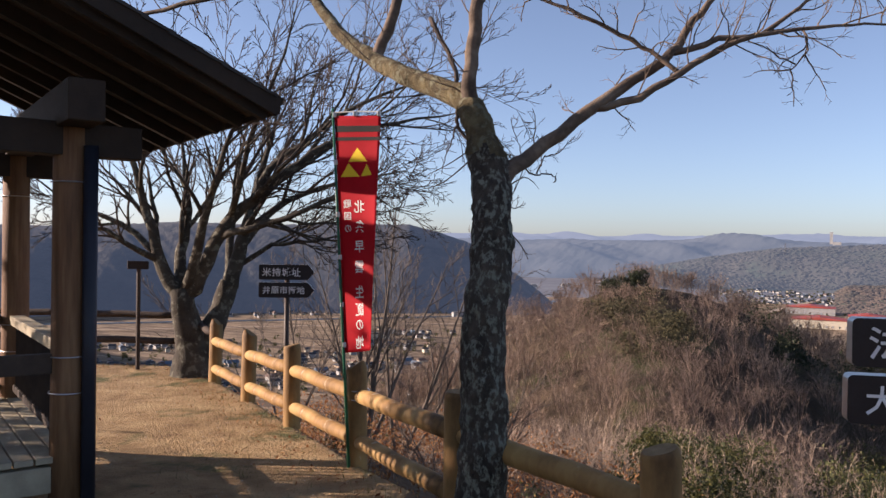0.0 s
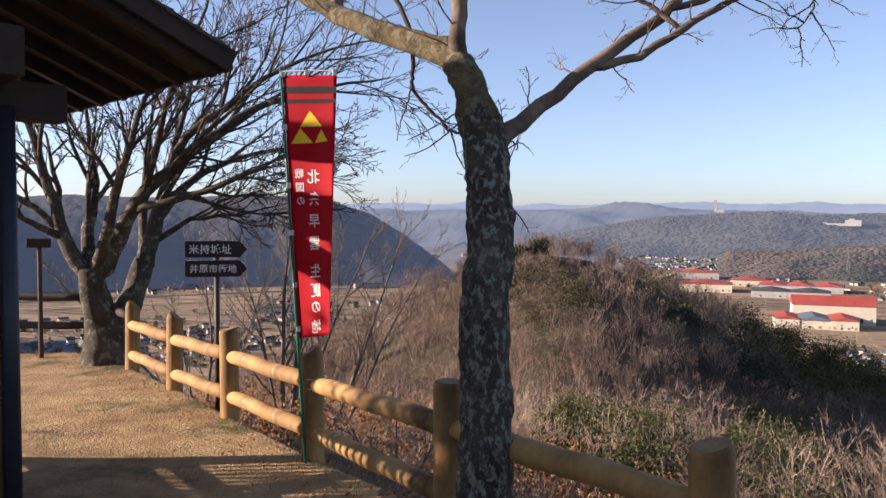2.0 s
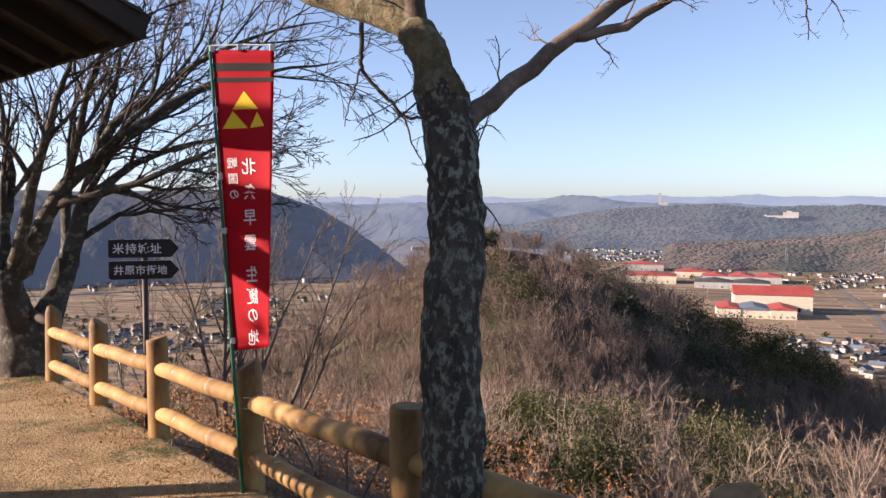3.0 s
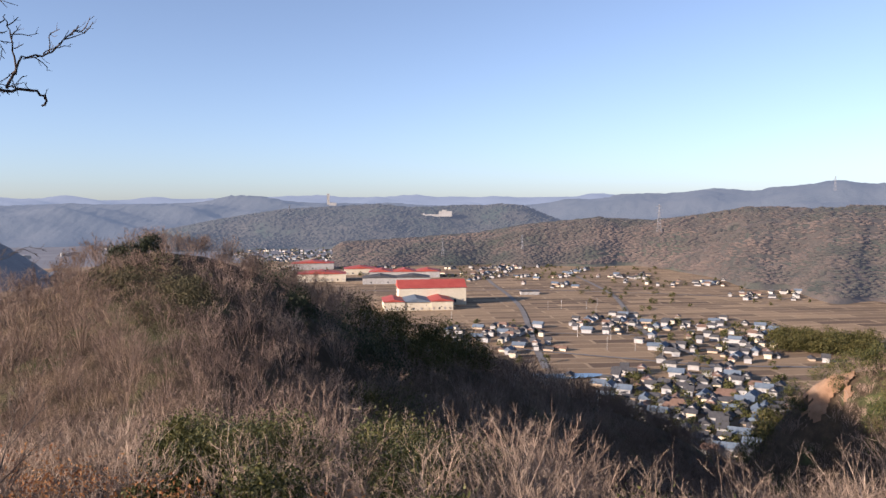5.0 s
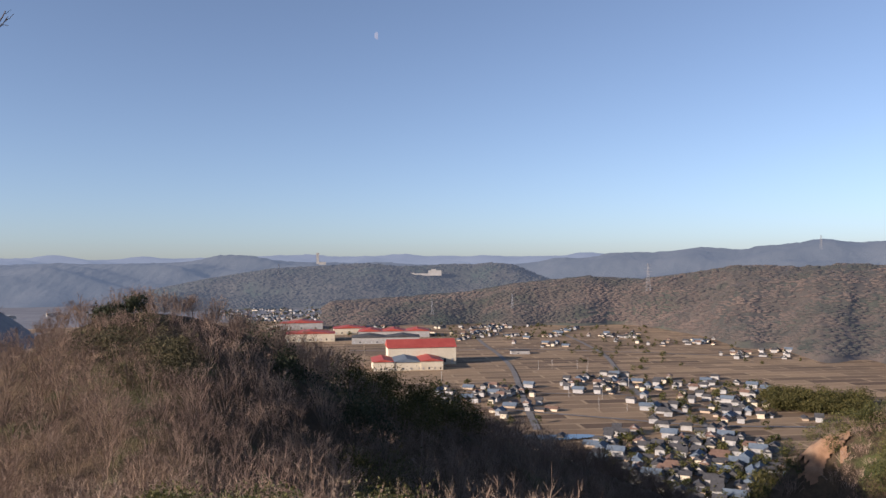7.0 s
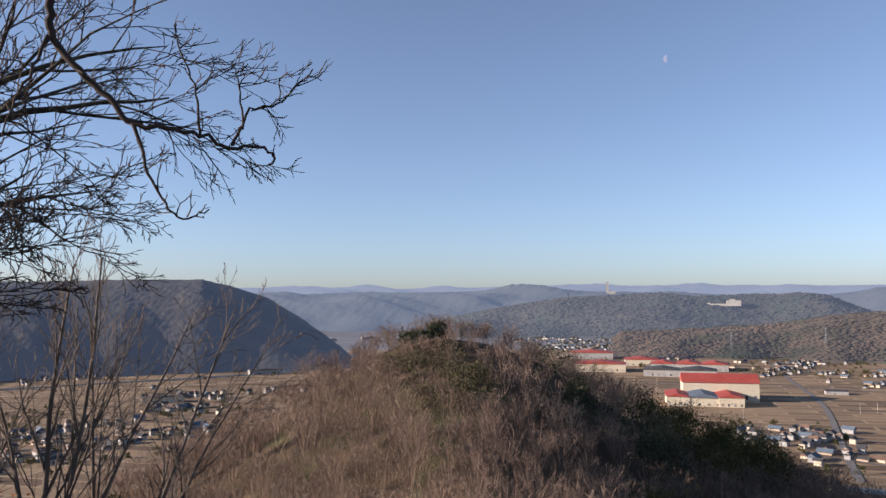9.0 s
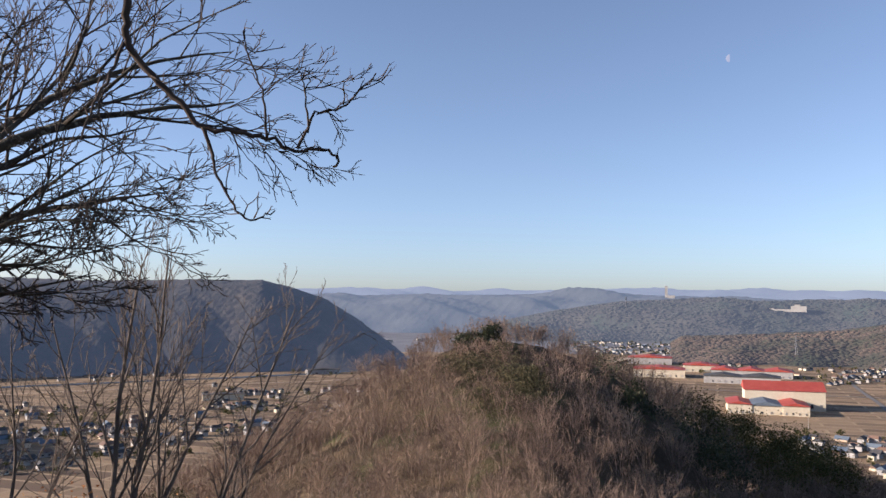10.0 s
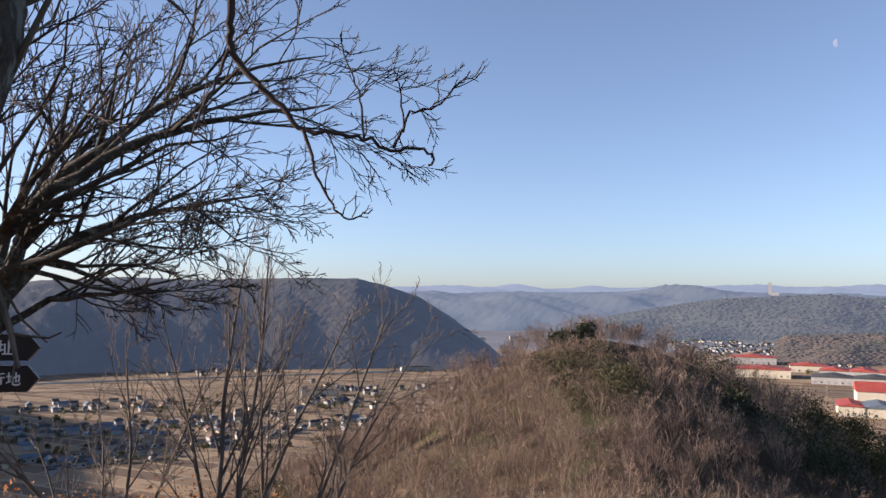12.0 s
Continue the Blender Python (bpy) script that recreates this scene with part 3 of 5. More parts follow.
# ---- trees ----
def wander(rng, p, d, length, n, bend, up):
    """A crooked line of n pieces that starts at p towards d."""
    pts, p, d = [p.copy()], p.copy(), d.normalized()
    for _ in range(n):
        d = (d + Vector((rng.gauss(0, bend), rng.gauss(0, bend), rng.gauss(0, bend) + up))).normalized()
        p = p + d * (length / n)
        pts.append(p)
    return pts


def ramify(rng, layers, pts, r0, r1, level, cfg, thin=0.0016):
    """Draws one limb into layers[level] and lets side limbs grow from it by cfg[level]."""
    n = len(pts)
    radii = [r0 + (r1 - r0) * (i / (n - 1)) for i in range(n)]
    layer = layers[min(level, len(layers) - 1)]
    if isinstance(layer, list):
        layer.append(Geo())
        layer = layer[-1]
    layer.tube(pts, radii, (9, 7, 5, 3, 3)[min(level, 4)], level < 2)
    if level >= len(cfg):
        return
    count, share, spread, bend, up, first = cfg[level]
    total = sum((pts[i + 1] - pts[i]).length for i in range(n - 1))
    for k in range(count):
        f = first + (1 - first) * (k + rng.random() * 0.8) / count
        x = min(f, 0.995) * (n - 1)
        i = int(x)
        p = pts[i].lerp(pts[i + 1], x - i)
        d = (pts[i + 1] - pts[i]).normalized()
        side = d.orthogonal().normalized()
        side = Matrix.Rotation(rng.random() * 6.283, 3, d) @ side
        ang = rng.uniform(spread[0], spread[1])
        nd = d * math.cos(ang) + side * math.sin(ang)
        ln = total * share * rng.uniform(0.65, 1.15) * (1.15 - 0.55 * f)
        r = max((r0 + (r1 - r0) * f) * 0.6, thin)
        ramify(rng, layers, wander(rng, p, nd, ln, (6, 5, 4, 3, 3)[min(level + 1, 4)], bend, up), r, max(r * (0.12 if level == 0 else 0.3), thin * 0.6), level + 1, cfg, thin)


def smooth_line(pts, k=3):
    """Rounds a line of few points off."""
    pts = [Vector(p) for p in pts]
    out = []
    for i in range(len(pts) - 1):
        a, b, c, d = pts[max(i - 1, 0)], pts[i], pts[i + 1], pts[min(i + 2, len(pts) - 1)]
        for j in range(k):
            t = j / k
            out.append(0.5 * ((2 * b) + (c - a) * t + (2 * a - 5 * b + 4 * c - d) * t * t + (3 * b - a - 3 * c + d) * t ** 3))
    out.append(pts[-1])
    return out


def tapered(pts, radii, k=3):
    line = smooth_line(pts, k)
    n = len(radii)
    out = []
    for i in range(len(line)):
        x = i / (len(line) - 1) * (n - 1)
        j = min(int(x), n - 2)
        out.append(radii[j] + (radii[j + 1] - radii[j]) * (x - j))
    return line, out


def knobbly(ob, size, amount):
    """Uneven bark relief in the mesh itself."""
    me = ob.data
    me.update()
    for v in me.vertices:
        q = Vector(v.co)
        v.co = v.co + v.normal * (amount * (noise.noise(q * size) + 0.5 * noise.noise(q * size * 2.7)))


def lookout_tree():
    rng = random.Random(7)
    tree = empty("cherry_tree", (0.25, 4.09, -0.3), "leaning bare tree with lichen-covered trunk beside the log fence", "tree")
    off = Vector((0.25, 4.09, -0.3))
    trunk = [(0.28, 4.07, -0.45), (0.25, 4.08, -0.2), (0.215, 4.08, 0.18), (0.23, 4.09, 0.54), (0.22, 4.1, 0.97), (0.25, 4.15, 1.33), (0.27, 4.26, 1.64),
             (0.26, 4.36, 1.9), (0.21, 4.41, 2.1), (0.16, 4.47, 2.26), (0.09, 4.62, 2.4)]
    line, rad = tapered(trunk, [0.18, 0.15, 0.135, 0.125, 0.118, 0.112, 0.11, 0.112, 0.09, 0.083, 0.076], 14)
    g = Geo()
    g.tube([p - off for p in line], rad, 56)
    t = part("trunk", g, [M["bark"], M["bark_sunlit_gold"]], tree, "grey lichened trunk, moss and painted gold sunlight above", True)
    knobbly(t, 8, 0.02)
    knobbly(t, 34, 0.006)
    # above about 2 m the trunk takes the bark with sunlight painted in
    for p in t.data.polygons:
        p.material_index = 1 if p.center.z + off.z > 2.03 + 0.12 * noise.noise(p.center * 6) else 0
    limbs = {
        "left": ([(0.12, 4.56, 2.36), (-0.13, 4.97, 2.53), (-0.35, 5.27, 2.68), (-0.58, 5.67, 2.87), (-0.85, 6.08, 3.15), (-1.12, 6.48, 3.53), (-1.34, 6.79, 3.96), (-1.6, 7.1, 4.53)],
                 [0.074, 0.066, 0.062, 0.058, 0.05, 0.042, 0.035, 0.02], "bark_sunlit_gold"),
        "up": ([(0.15, 4.47, 2.27), (0.14, 4.47, 2.47), (0.15, 4.47, 2.67), (0.19, 4.48, 2.9), (0.23, 4.48, 3.17), (0.24, 4.49, 3.5)], [0.05, 0.042, 0.04, 0.036, 0.03, 0.018], "branch"),
        "left_up": ([(-0.51, 5.57, 2.82), (-0.43, 5.58, 3.02), (-0.36, 5.58, 3.26), (-0.32, 5.59, 3.63)], [0.045, 0.04, 0.036, 0.02], "branch"),
        "right": ([(0.29, 4.34, 1.84), (0.41, 4.41, 1.97), (0.57, 4.47, 2.09), (0.84, 4.52, 2.3), (1.09, 4.58, 2.49), (1.32, 4.63, 2.65), (1.47, 4.68, 2.86), (1.6, 4.69, 3.02), (1.81, 4.79, 3.29)],
                  [0.056, 0.046, 0.04, 0.036, 0.031, 0.028, 0.022, 0.018, 0.012], "branch"),
        "right_low": ([(0.84, 4.52, 2.3), (1.11, 4.52, 2.38), (1.36, 4.53, 2.52), (1.54, 4.53, 2.64), (1.76, 4.48, 2.73), (2.12, 4.49, 2.77), (2.39, 4.49, 2.81), (2.72, 4.49, 2.79)],
                      [0.024, 0.022, 0.021, 0.018, 0.015, 0.011, 0.008, 0.004], "branch"),
        "right_back": ([(1.36, 4.53, 2.52), (1.19, 4.58, 2.65), (1.02, 4.58, 2.76), (0.79, 4.58, 2.86), (0.55, 4.63, 2.97), (0.32, 4.68, 3.02), (0.08, 4.78, 3.02)],
                       [0.014, 0.014, 0.013, 0.011, 0.01, 0.008, 0.006], "branch"),
        "right_top": ([(1.32, 4.63, 2.65), (1.63, 4.68, 2.76), (1.87, 4.68, 2.79), (2.1, 4.69, 2.96), (2.29, 4.69, 3.08), (2.73, 4.69, 3.11)], [0.02, 0.018, 0.014, 0.011, 0.009, 0.004], "branch"),
        "droop": ([(2.03, 4.48, 2.76), (2.04, 4.43, 2.63), (1.92, 4.38, 2.51), (1.96, 4.38, 2.43)], [0.006, 0.005, 0.003, 0.002], "branch"),
        "left_long": ([(-1.12, 6.48, 3.53), (-1.66, 6.68, 3.66), (-2.17, 6.88, 3.63), (-2.75, 7.08, 3.56), (-3.3, 7.2, 3.6)], [0.034, 0.03, 0.025, 0.018, 0.008], "branch"),
    }
    for key, (pts, radii, mat) in limbs.items():
        line, rad = tapered(pts, radii, 3)
        line = [p + Vector((rng.gauss(0, 0.006), rng.gauss(0, 0.006), rng.gauss(0, 0.006))) for p in line]
        g = Geo()
        g.tube([p - off for p in line], rad, 12)
        b = part("limb", g, M[mat], tree, "", True)
        knobbly(b, 14, 0.004)
    # thin shoots
    g = Geo()
    layers = [g, g, g, g]
    for key, count, lo, hi in (("right", 9, 0.12, 0.26), ("right_low", 15, 0.15, 0.36), ("right_back", 13, 0.12, 0.3), ("right_top", 12, 0.15, 0.4), ("left", 9, 0.2, 0.45),
                               ("up", 9, 0.15, 0.4), ("left_up", 6, 0.2, 0.4), ("droop", 6, 0.12, 0.22), ("left_long", 16, 0.3, 0.7)):
        line, rad = tapered(limbs[key][0], limbs[key][1], 3)
        for k in range(count):
            f = (0.18 if key == "right" else 0.05) + 0.9 * (k + rng.random() * 0.7) / count
            x = min(f, 0.97) * (len(line) - 1)
            i = int(x)
            p = line[i].lerp(line[i + 1], x - i) - off
            d = (line[i + 1] - line[i]).normalized()
            side = Matrix.Rotation(rng.random() * 6.283, 3, d) @ d.orthogonal().normalized()
            side.y *= 0.6
            nd = (d * rng.uniform(0.2, 0.8) + side + Vector((0, 0, 0.45 if key not in ("droop",) else -0.5))).normalized()
            ramify(rng, layers, wander(rng, p, nd, rng.uniform(lo, hi) * 1.25, 6, 0.24, 0.03), 0.0052, 0.0022, 2, [None, None, (4, 0.55, (0.5, 1.1), 0.25, 0.08, 0.25), (2, 0.5, (0.5, 1.0), 0.2, 0.05, 0.3)])
    for pts in ([(0.34, 4.4, 1.72), (0.4, 4.38, 1.83), (0.46, 4.4, 1.98)], [(0.33, 4.3, 1.62), (0.42, 4.25, 1.52), (0.46, 4.22, 1.44)], [(0.33, 4.4, 1.82), (0.45, 4.45, 1.9), (0.52, 4.5, 1.87)],
                [(0.2, 4.5, 2.1), (0.05, 4.6, 2.0), (-0.1, 4.7, 1.93)], [(0.15, 4.5, 2.0), (0.0, 4.6, 1.88), (-0.12, 4.65, 1.84)]):
        ramify(rng, layers, [Vector(p) - off for p in smooth_line(pts, 3)], 0.005, 0.002, 2, [None, None, (3, 0.4, (0.5, 1.0), 0.3, 0.0, 0.3)])
    tagged(part("twigs", g, M["branch"], tree, "crooked thin bare twigs"), kind="stuff")
    # the crooked branch that hangs out over the slope
    hang = HANG
    for key, r0, r1 in (("hang", 0.022, 0.0045), ("b", 0.0085, 0.003), ("c", 0.006, 0.0024), ("d", 0.0075, 0.0028), ("e", 0.0052, 0.0022), ("f", 0.009, 0.003)):
        g = Geo()
        line = smooth_line(hang[key], 4)
        line = [p + Vector((rng.gauss(0, 0.004), rng.gauss(0, 0.004), rng.gauss(0, 0.005))) for p in line]
        n = len(line)
        g.tube([p - off for p in line], [r0 + (r1 - r0) * (i / (n - 1)) ** 0.75 for i in range(n)], 8)
        b = part("limb", g, M["twig"], tree, "dark crooked hanging branch", True)
    g = Geo()
    layers = [g] * 4
    for key, count, ln in (("hang", 10, 0.1), ("b", 9, 0.09), ("c", 6, 0.12), ("d", 10, 0.13), ("e", 5, 0.09), ("f", 5, 0.1)):
        line = smooth_line(hang[key], 4)
        for k in range(count):
            x = (0.35 + 0.62 * (k + rng.random() * 0.5) / count) * (len(line) - 1)
            i = min(int(x), len(line) - 2)
            p = line[i].lerp(line[i + 1], x - i) - off
            nd = Vector((rng.gauss(0.3, 0.7), rng.gauss(0, 0.35), rng.gauss(0.35, 0.7))).normalized()
            ramify(rng, layers, wander(rng, p, nd, ln * rng.uniform(0.5, 1.5), 5, 0.25, 0.06), 0.0036, 0.0018, 3, [None, None, None, (2, 0.5, (0.5, 1.0), 0.2, 0.08, 0.3)])
    tagged(part("twigs", g, M["twig"], tree, "short knotty twigs"), kind="stuff")


HANG = {
    "hang":[(-0.17, 7.03, 3.54), (0.04, 6.85, 3.09), (0.09, 6.76, 2.8), (0.08, 6.77, 2.61), (0.09, 6.78, 2.53), (0.19, 6.78, 2.4), (0.3, 6.78, 2.31), (0.38, 6.78, 2.21), (0.52, 6.77, 2.19), (0.65, 6.77, 2.17), (0.76, 6.77, 2.12), (0.88, 6.76, 2.13), (0.94, 6.76, 2.08), (0.92, 6.76, 2.05)],
    "b":[(0.38, 6.78, 2.21), (0.43, 6.79, 2.1), (0.44, 6.79, 2.04), (0.49, 6.79, 1.94), (0.55, 6.79, 1.85), (0.62, 6.79, 1.84), (0.68, 6.79, 1.87)],
    "c":[(0.65, 6.77, 2.17), (0.64, 6.76, 2.28), (0.61, 6.76, 2.4), (0.56, 6.75, 2.53), (0.55, 6.75, 2.61)],
    "d":[(0.78, 6.76, 2.13), (0.81, 6.76, 2.2), (0.84, 6.75, 2.27), (0.95, 6.74, 2.31), (1.02, 6.73, 2.38), (1.09, 6.73, 2.45)],
    "e":[(0.81, 6.76, 2.2), (0.81, 6.75, 2.3), (0.79, 6.75, 2.4), (0.77, 6.74, 2.47)],
    "f":[(0.08, 6.78, 2.54), (0.04, 6.74, 2.39), (-0.01, 6.7, 2.26), (-0.05, 6.66, 2.11)],
}
lookout_tree()


def spreading_tree(name, at, label, seed, trunks, limbs, cfg, mat):
    """Two trunks from one foot, long limbs that sweep out, and layered fine branching; points are (across, up, away)."""
    rng = random.Random(seed)
    tree = empty(name, at, label, "tree")
    right, away = Vector((0.958, 0.287, 0)), Vector((-0.287, 0.958, 0))
    put = lambda pts: [right * a + away * c + Vector((0, 0, b)) for a, b, c in pts]
    for pts, radii in trunks:
        g = Geo()
        g.tube(*tapered(put(pts), radii, 5), 22)
        knobbly(part("trunk", g, mat, tree, "", True), 6, 0.025)
    fine = Geo()
    for r, pts in limbs:
        g, lim = Geo(), []
        line = [p + Vector((rng.gauss(0, 0.012), rng.gauss(0, 0.012), rng.gauss(0, 0.012))) for p in smooth_line(put(pts), 3)]
        ramify(rng, [g, lim, fine, fine, fine], line, r, r * 0.07, 0, cfg, 0.005)
        st = part("stem", g, mat, tree, "", True)
        for one in lim:
            part("branch", one, mat, st, "", True)
    tagged(part("twigs", fine, M["twig"], tree, "dense fine bare twigs"), kind="stuff")
    return tree


spreading_tree("spreading_tree", (-3.45, 10.75, -0.27), "large bare fork-trunked tree with limbs spreading over the path end", 21,
               [([(-0.02, -0.4, 0), (-0.03, 0.0, 0), (-0.05, 0.4, 0), (-0.14, 0.75, -0.02), (-0.2, 1.12, -0.02)], [0.36, 0.29, 0.21, 0.18, 0.14]),
                ([(0.08, -0.4, 0.05), (0.1, 0.0, 0.05), (0.15, 0.35, 0.05), (0.3, 0.75, 0.08), (0.45, 1.2, 0.1)], [0.3, 0.24, 0.18, 0.145, 0.125])],
               [(0.115, [(-0.2, 1.02, 0), (-0.42, 1.35, 0.05), (-0.58, 1.9, 0.1), (-0.75, 2.5, 0.1), (-0.95, 3.2, 0), (-1.15, 3.9, -0.1)]),
                (0.1, [(-0.18, 1.05, 0), (-0.2, 1.6, 0.25), (-0.13, 2.2, 0.4), (-0.2, 2.9, 0.5), (-0.3, 3.8, 0.5)]),
                (0.12, [(-0.14, 1.0, -0.03), (0.05, 1.3, -0.15), (0.35, 1.95, -0.35), (0.75, 2.35, -0.5), (1.3, 2.85, -0.6), (1.9, 3.2, -0.65), (2.6, 3.45, -0.7), (3.5, 3.6, -0.8)]),
                (0.122, [(0.44, 1.14, 0.1), (0.6, 1.75, 0.15), (0.75, 2.3, 0.2), (0.95, 3.0, 0.3), (1.15, 4.0, 0.4)]),
                (0.075, [(0.58, 1.7, 0.15), (0.9, 2.1, 0.3), (1.5, 2.5, 0.5), (2.3, 2.75, 0.6), (3.1, 2.9, 0.6)]),
                (0.075, [(0.74, 2.25, 0.2), (1.0, 2.8, 0.1), (1.7, 3.4, -0.1), (2.5, 3.9, -0.3), (3.5, 4.2, -0.5)]),
                (0.055, [(-0.5, 1.6, 0.07), (-1.0, 2.0, 0.2), (-1.6, 2.25, 0.2), (-2.2, 2.7, 0.1)]),
                (0.085, [(-0.14, 1.05, -0.05), (0.1, 2.0, -0.6), (0.35, 2.9, -1.2), (0.6, 3.7, -1.7)]),
                (0.075, [(0.42, 1.1, 0.1), (0.5, 2.1, 0.7), (0.6, 3.0, 1.3), (0.8, 3.9, 1.6)]),
                (0.045, [(0.5, 1.4, 0.12), (1.0, 1.72, 0.1), (1.6, 1.8, -0.2), (2.4, 2.0, -0.4)]),
                (0.06, [(0.3, 1.85, -0.33), (0.9, 2.0, -0.8), (1.7, 2.35, -1.2), (2.4, 2.8, -1.4)])],
               [(8, 0.6, (0.35, 0.85), 0.12, 0.02, 0.25), (6, 0.58, (0.35, 0.9), 0.13, 0.03, 0.15), (5, 0.5, (0.35, 0.9), 0.14, 0.04, 0.15), (3, 0.5, (0.3, 0.8), 0.12, 0.03, 0.2)],
               M["maple"])


def sapling(at, seed, stems, label):
    rng = random.Random(seed)
    x, y = at
    tree = empty("sapling", (x, y, land_at(x, y)), label, "sapling", "bare saplings on the slope")
    fine = Geo()
    for az, tilt, ln, r in stems:
        g = Geo()
        d = Vector((math.sin(radians(az)) * math.sin(radians(tilt)), math.cos(radians(az)) * math.sin(radians(tilt)), math.cos(radians(tilt))))
        pts = wander(rng, Vector((0, 0, -0.2)) + d * 0.05, d, ln, 9, 0.045, 0.02)
        ramify(rng, [g, fine, fine, fine], smooth_line(pts, 2), r * 1.45, r * 0.3, 0,
               [(9, 0.42, (0.3, 0.65), 0.08, 0.05, 0.22), (6, 0.45, (0.35, 0.7), 0.1, 0.06, 0.2), (3, 0.45, (0.3, 0.7), 0.1, 0.05, 0.25)], 0.0042)
        part("stem", g, M["sapling"], tree, "", True)
    tagged(part("twigs", fine, M["sapling"], tree, "pale thin upright twigs"), kind="stuff")


sapling((-1.55, 14.4), 31, [(-90, 5, 4.6, 0.036), (80, 12, 4.7, 0.034), (70, 24, 4.4, 0.028), (-60, 20, 4.0, 0.024), (20, 14, 4.2, 0.022)], "slender bare sapling clump on the slope below the fence")
sapling((-0.9, 14.8), 32, [(60, 18, 4.6, 0.03), (100, 30, 4.2, 0.022), (-40, 8, 4.4, 0.026)], "slender bare sapling leaning over the slope")
sapling((-2.9, 14.2), 33, [(-80, 35, 3.6, 0.026), (60, 30, 3.2, 0.022), (10, 15, 3.4, 0.022), (-30, 50, 3.0, 0.02)], "low spreading bare sapling on the slope")
sapling((0.15, 10.6), 34, [(70, 40, 2.2, 0.014), (-60, 35, 2.0, 0.012), (10, 20, 2.2, 0.013)], "small bare shrub with a few red leaves below the fence")


# ---- banner ----
def banner():
    x, y = -0.72, 6.08
    ob = empty("banner", (x, y, -0.27), "red vertical cloth banner on a green pole beside the fence", "banner")
    lean = Vector((-0.058, 0.0, 1.0)).normalized()
    g = Geo()
    g.tube([Vector((0.0, 0, -0.05)) + lean * s for s in (0, 1.0, 2.0, 2.88)], [0.012, 0.012, 0.01, 0.009], 10)
    part("pole", g, M["green_pole"], ob, "thin green plastic pole", True)
    w, h, top = 0.375, 1.84, 2.8
    nx, nz = 14, 60

    def cloth(u, v, proud=0.0):
        """u across from the pole, v down from the top; the cloth sways a little."""
        pole = Vector((0.012, 0, -0.05)) + lean * (top - h * v + 0.02)
        skew = -0.16 * v * u
        sway = 0.022 * math.sin(v * 5.2 + u * 1.5) * u + 0.012 * math.sin(v * 13 + 1) * u
        return pole + Vector(((w + skew) * u, -0.2 * u + sway - proud, (0.07 * v - 0.02) * u))

    g = Geo()
    for j in range(nz + 1):
        for i in range(nx + 1):
            g.v.append(cloth(i / nx, j / nz))
    for j in range(nz):
        for i in range(nx):
            a = j * (nx + 1) + i
            g.f.append((a, a + 1, a + nx + 2, a + nx + 1))
    c = part("cloth", g, M["flag"], ob, "red cloth with black bands and yellow triangles", True)
    md = c.modifiers.new("thick", "SOLIDIFY")
    md.thickness = 0.0015

    def strip(u0, u1, v0, v1, mat, name):
        q = Geo()
        n = 10
        for i in range(n + 1):
            u = u0 + (u1 - u0) * i / n
            for v in (v0, v1):
                q.v.append(cloth(u, v, 0.004))
        for i in range(n):
            q.f.append((2 * i, 2 * i + 1, 2 * i + 3, 2 * i + 2))
        part(name, q, mat, c)

    strip(0.0, 1.0, 0.042, 0.068, M["flag_black"], "band")
    strip(0.0, 1.0, 0.09, 0.105, M["flag_black"], "band")

    def patch(corners, name="triangle"):
        q = Geo()
        n = 8
        (ua, va), (ub, vb), (uc, vc) = corners
        for i in range(n + 1):
            for j in range(n + 1 - i):
                a, b2 = i / n, j / n
                q.v.append(cloth(ua + (ub - ua) * a + (uc - ua) * b2, va + (vb - va) * a + (vc - va) * b2, 0.004))
        k = lambda i, j: sum(n + 1 - q2 for q2 in range(i)) + j
        for i in range(n):
            for j in range(n - i):
                q.f.append((k(i, j), k(i + 1, j), k(i, j + 1)))
                if j < n - i - 1:
                    q.f.append((k(i + 1, j), k(i + 1, j + 1), k(i, j + 1)))
        part(name, q, M["flag_yellow"], c)

    patch([(0.48, 0.135), (0.27, 0.195), (0.72, 0.195)])
    patch([(0.27, 0.2), (0.08, 0.258), (0.52, 0.258)])
    patch([(0.7, 0.205), (0.56, 0.258), (0.83, 0.252)])
    # lettering, seen from behind
    letters = [(ch, 0.5 - 0.012 * i, 0.385 + v, 0.105) for i, (ch, v) in enumerate(zip("北条早雲生誕の地", (0.0, 0.085, 0.17, 0.255, 0.36, 0.435, 0.5, 0.575)))]
    letters += [(ch, 0.2, 0.372 + 0.052 * i, 0.07) for i, ch in enumerate("戦国の")]
    for ch, u, v, size in letters:
        me = glyph(ch, size)
        for vert in me.vertices:
            du, dv = -vert.co.x / w, -vert.co.y / h
            vert.co = cloth(u + du, v + dv, 0.005)
        me.materials.append(M["white_print"])
        t = new("letter", me)
        t.parent = c
    for u, v in ((0.0, 0.0), (0.45, -0.004), (0.96, -0.004), (-0.02, 0.2), (-0.02, 0.42), (-0.02, 0.6), (-0.02, 0.8), (-0.01, 0.97)):
        q = Geo()
        q.box(cloth(u, v, 0.004) + Vector((0, 0, 0.008)), (0.03, 0.022, 0.04))
        part("clip", q, M["plastic"], ob, "clear plastic clip", bevel=0.006)
    q = Geo()
    p1, p2 = Vector((0.01, 0, -0.05)) + lean * (top + 0.045), cloth(1.0, -0.01)
    q.tube([p1 + Vector((-0.02, 0, 0)), (p1 + p2) / 2 + Vector((0, 0, 0.012)), p2 + Vector((0.01, 0, 0.012))], [0.005] * 3, 8)
    part("crossbar", q, M["plastic"], ob)
    q = Geo()
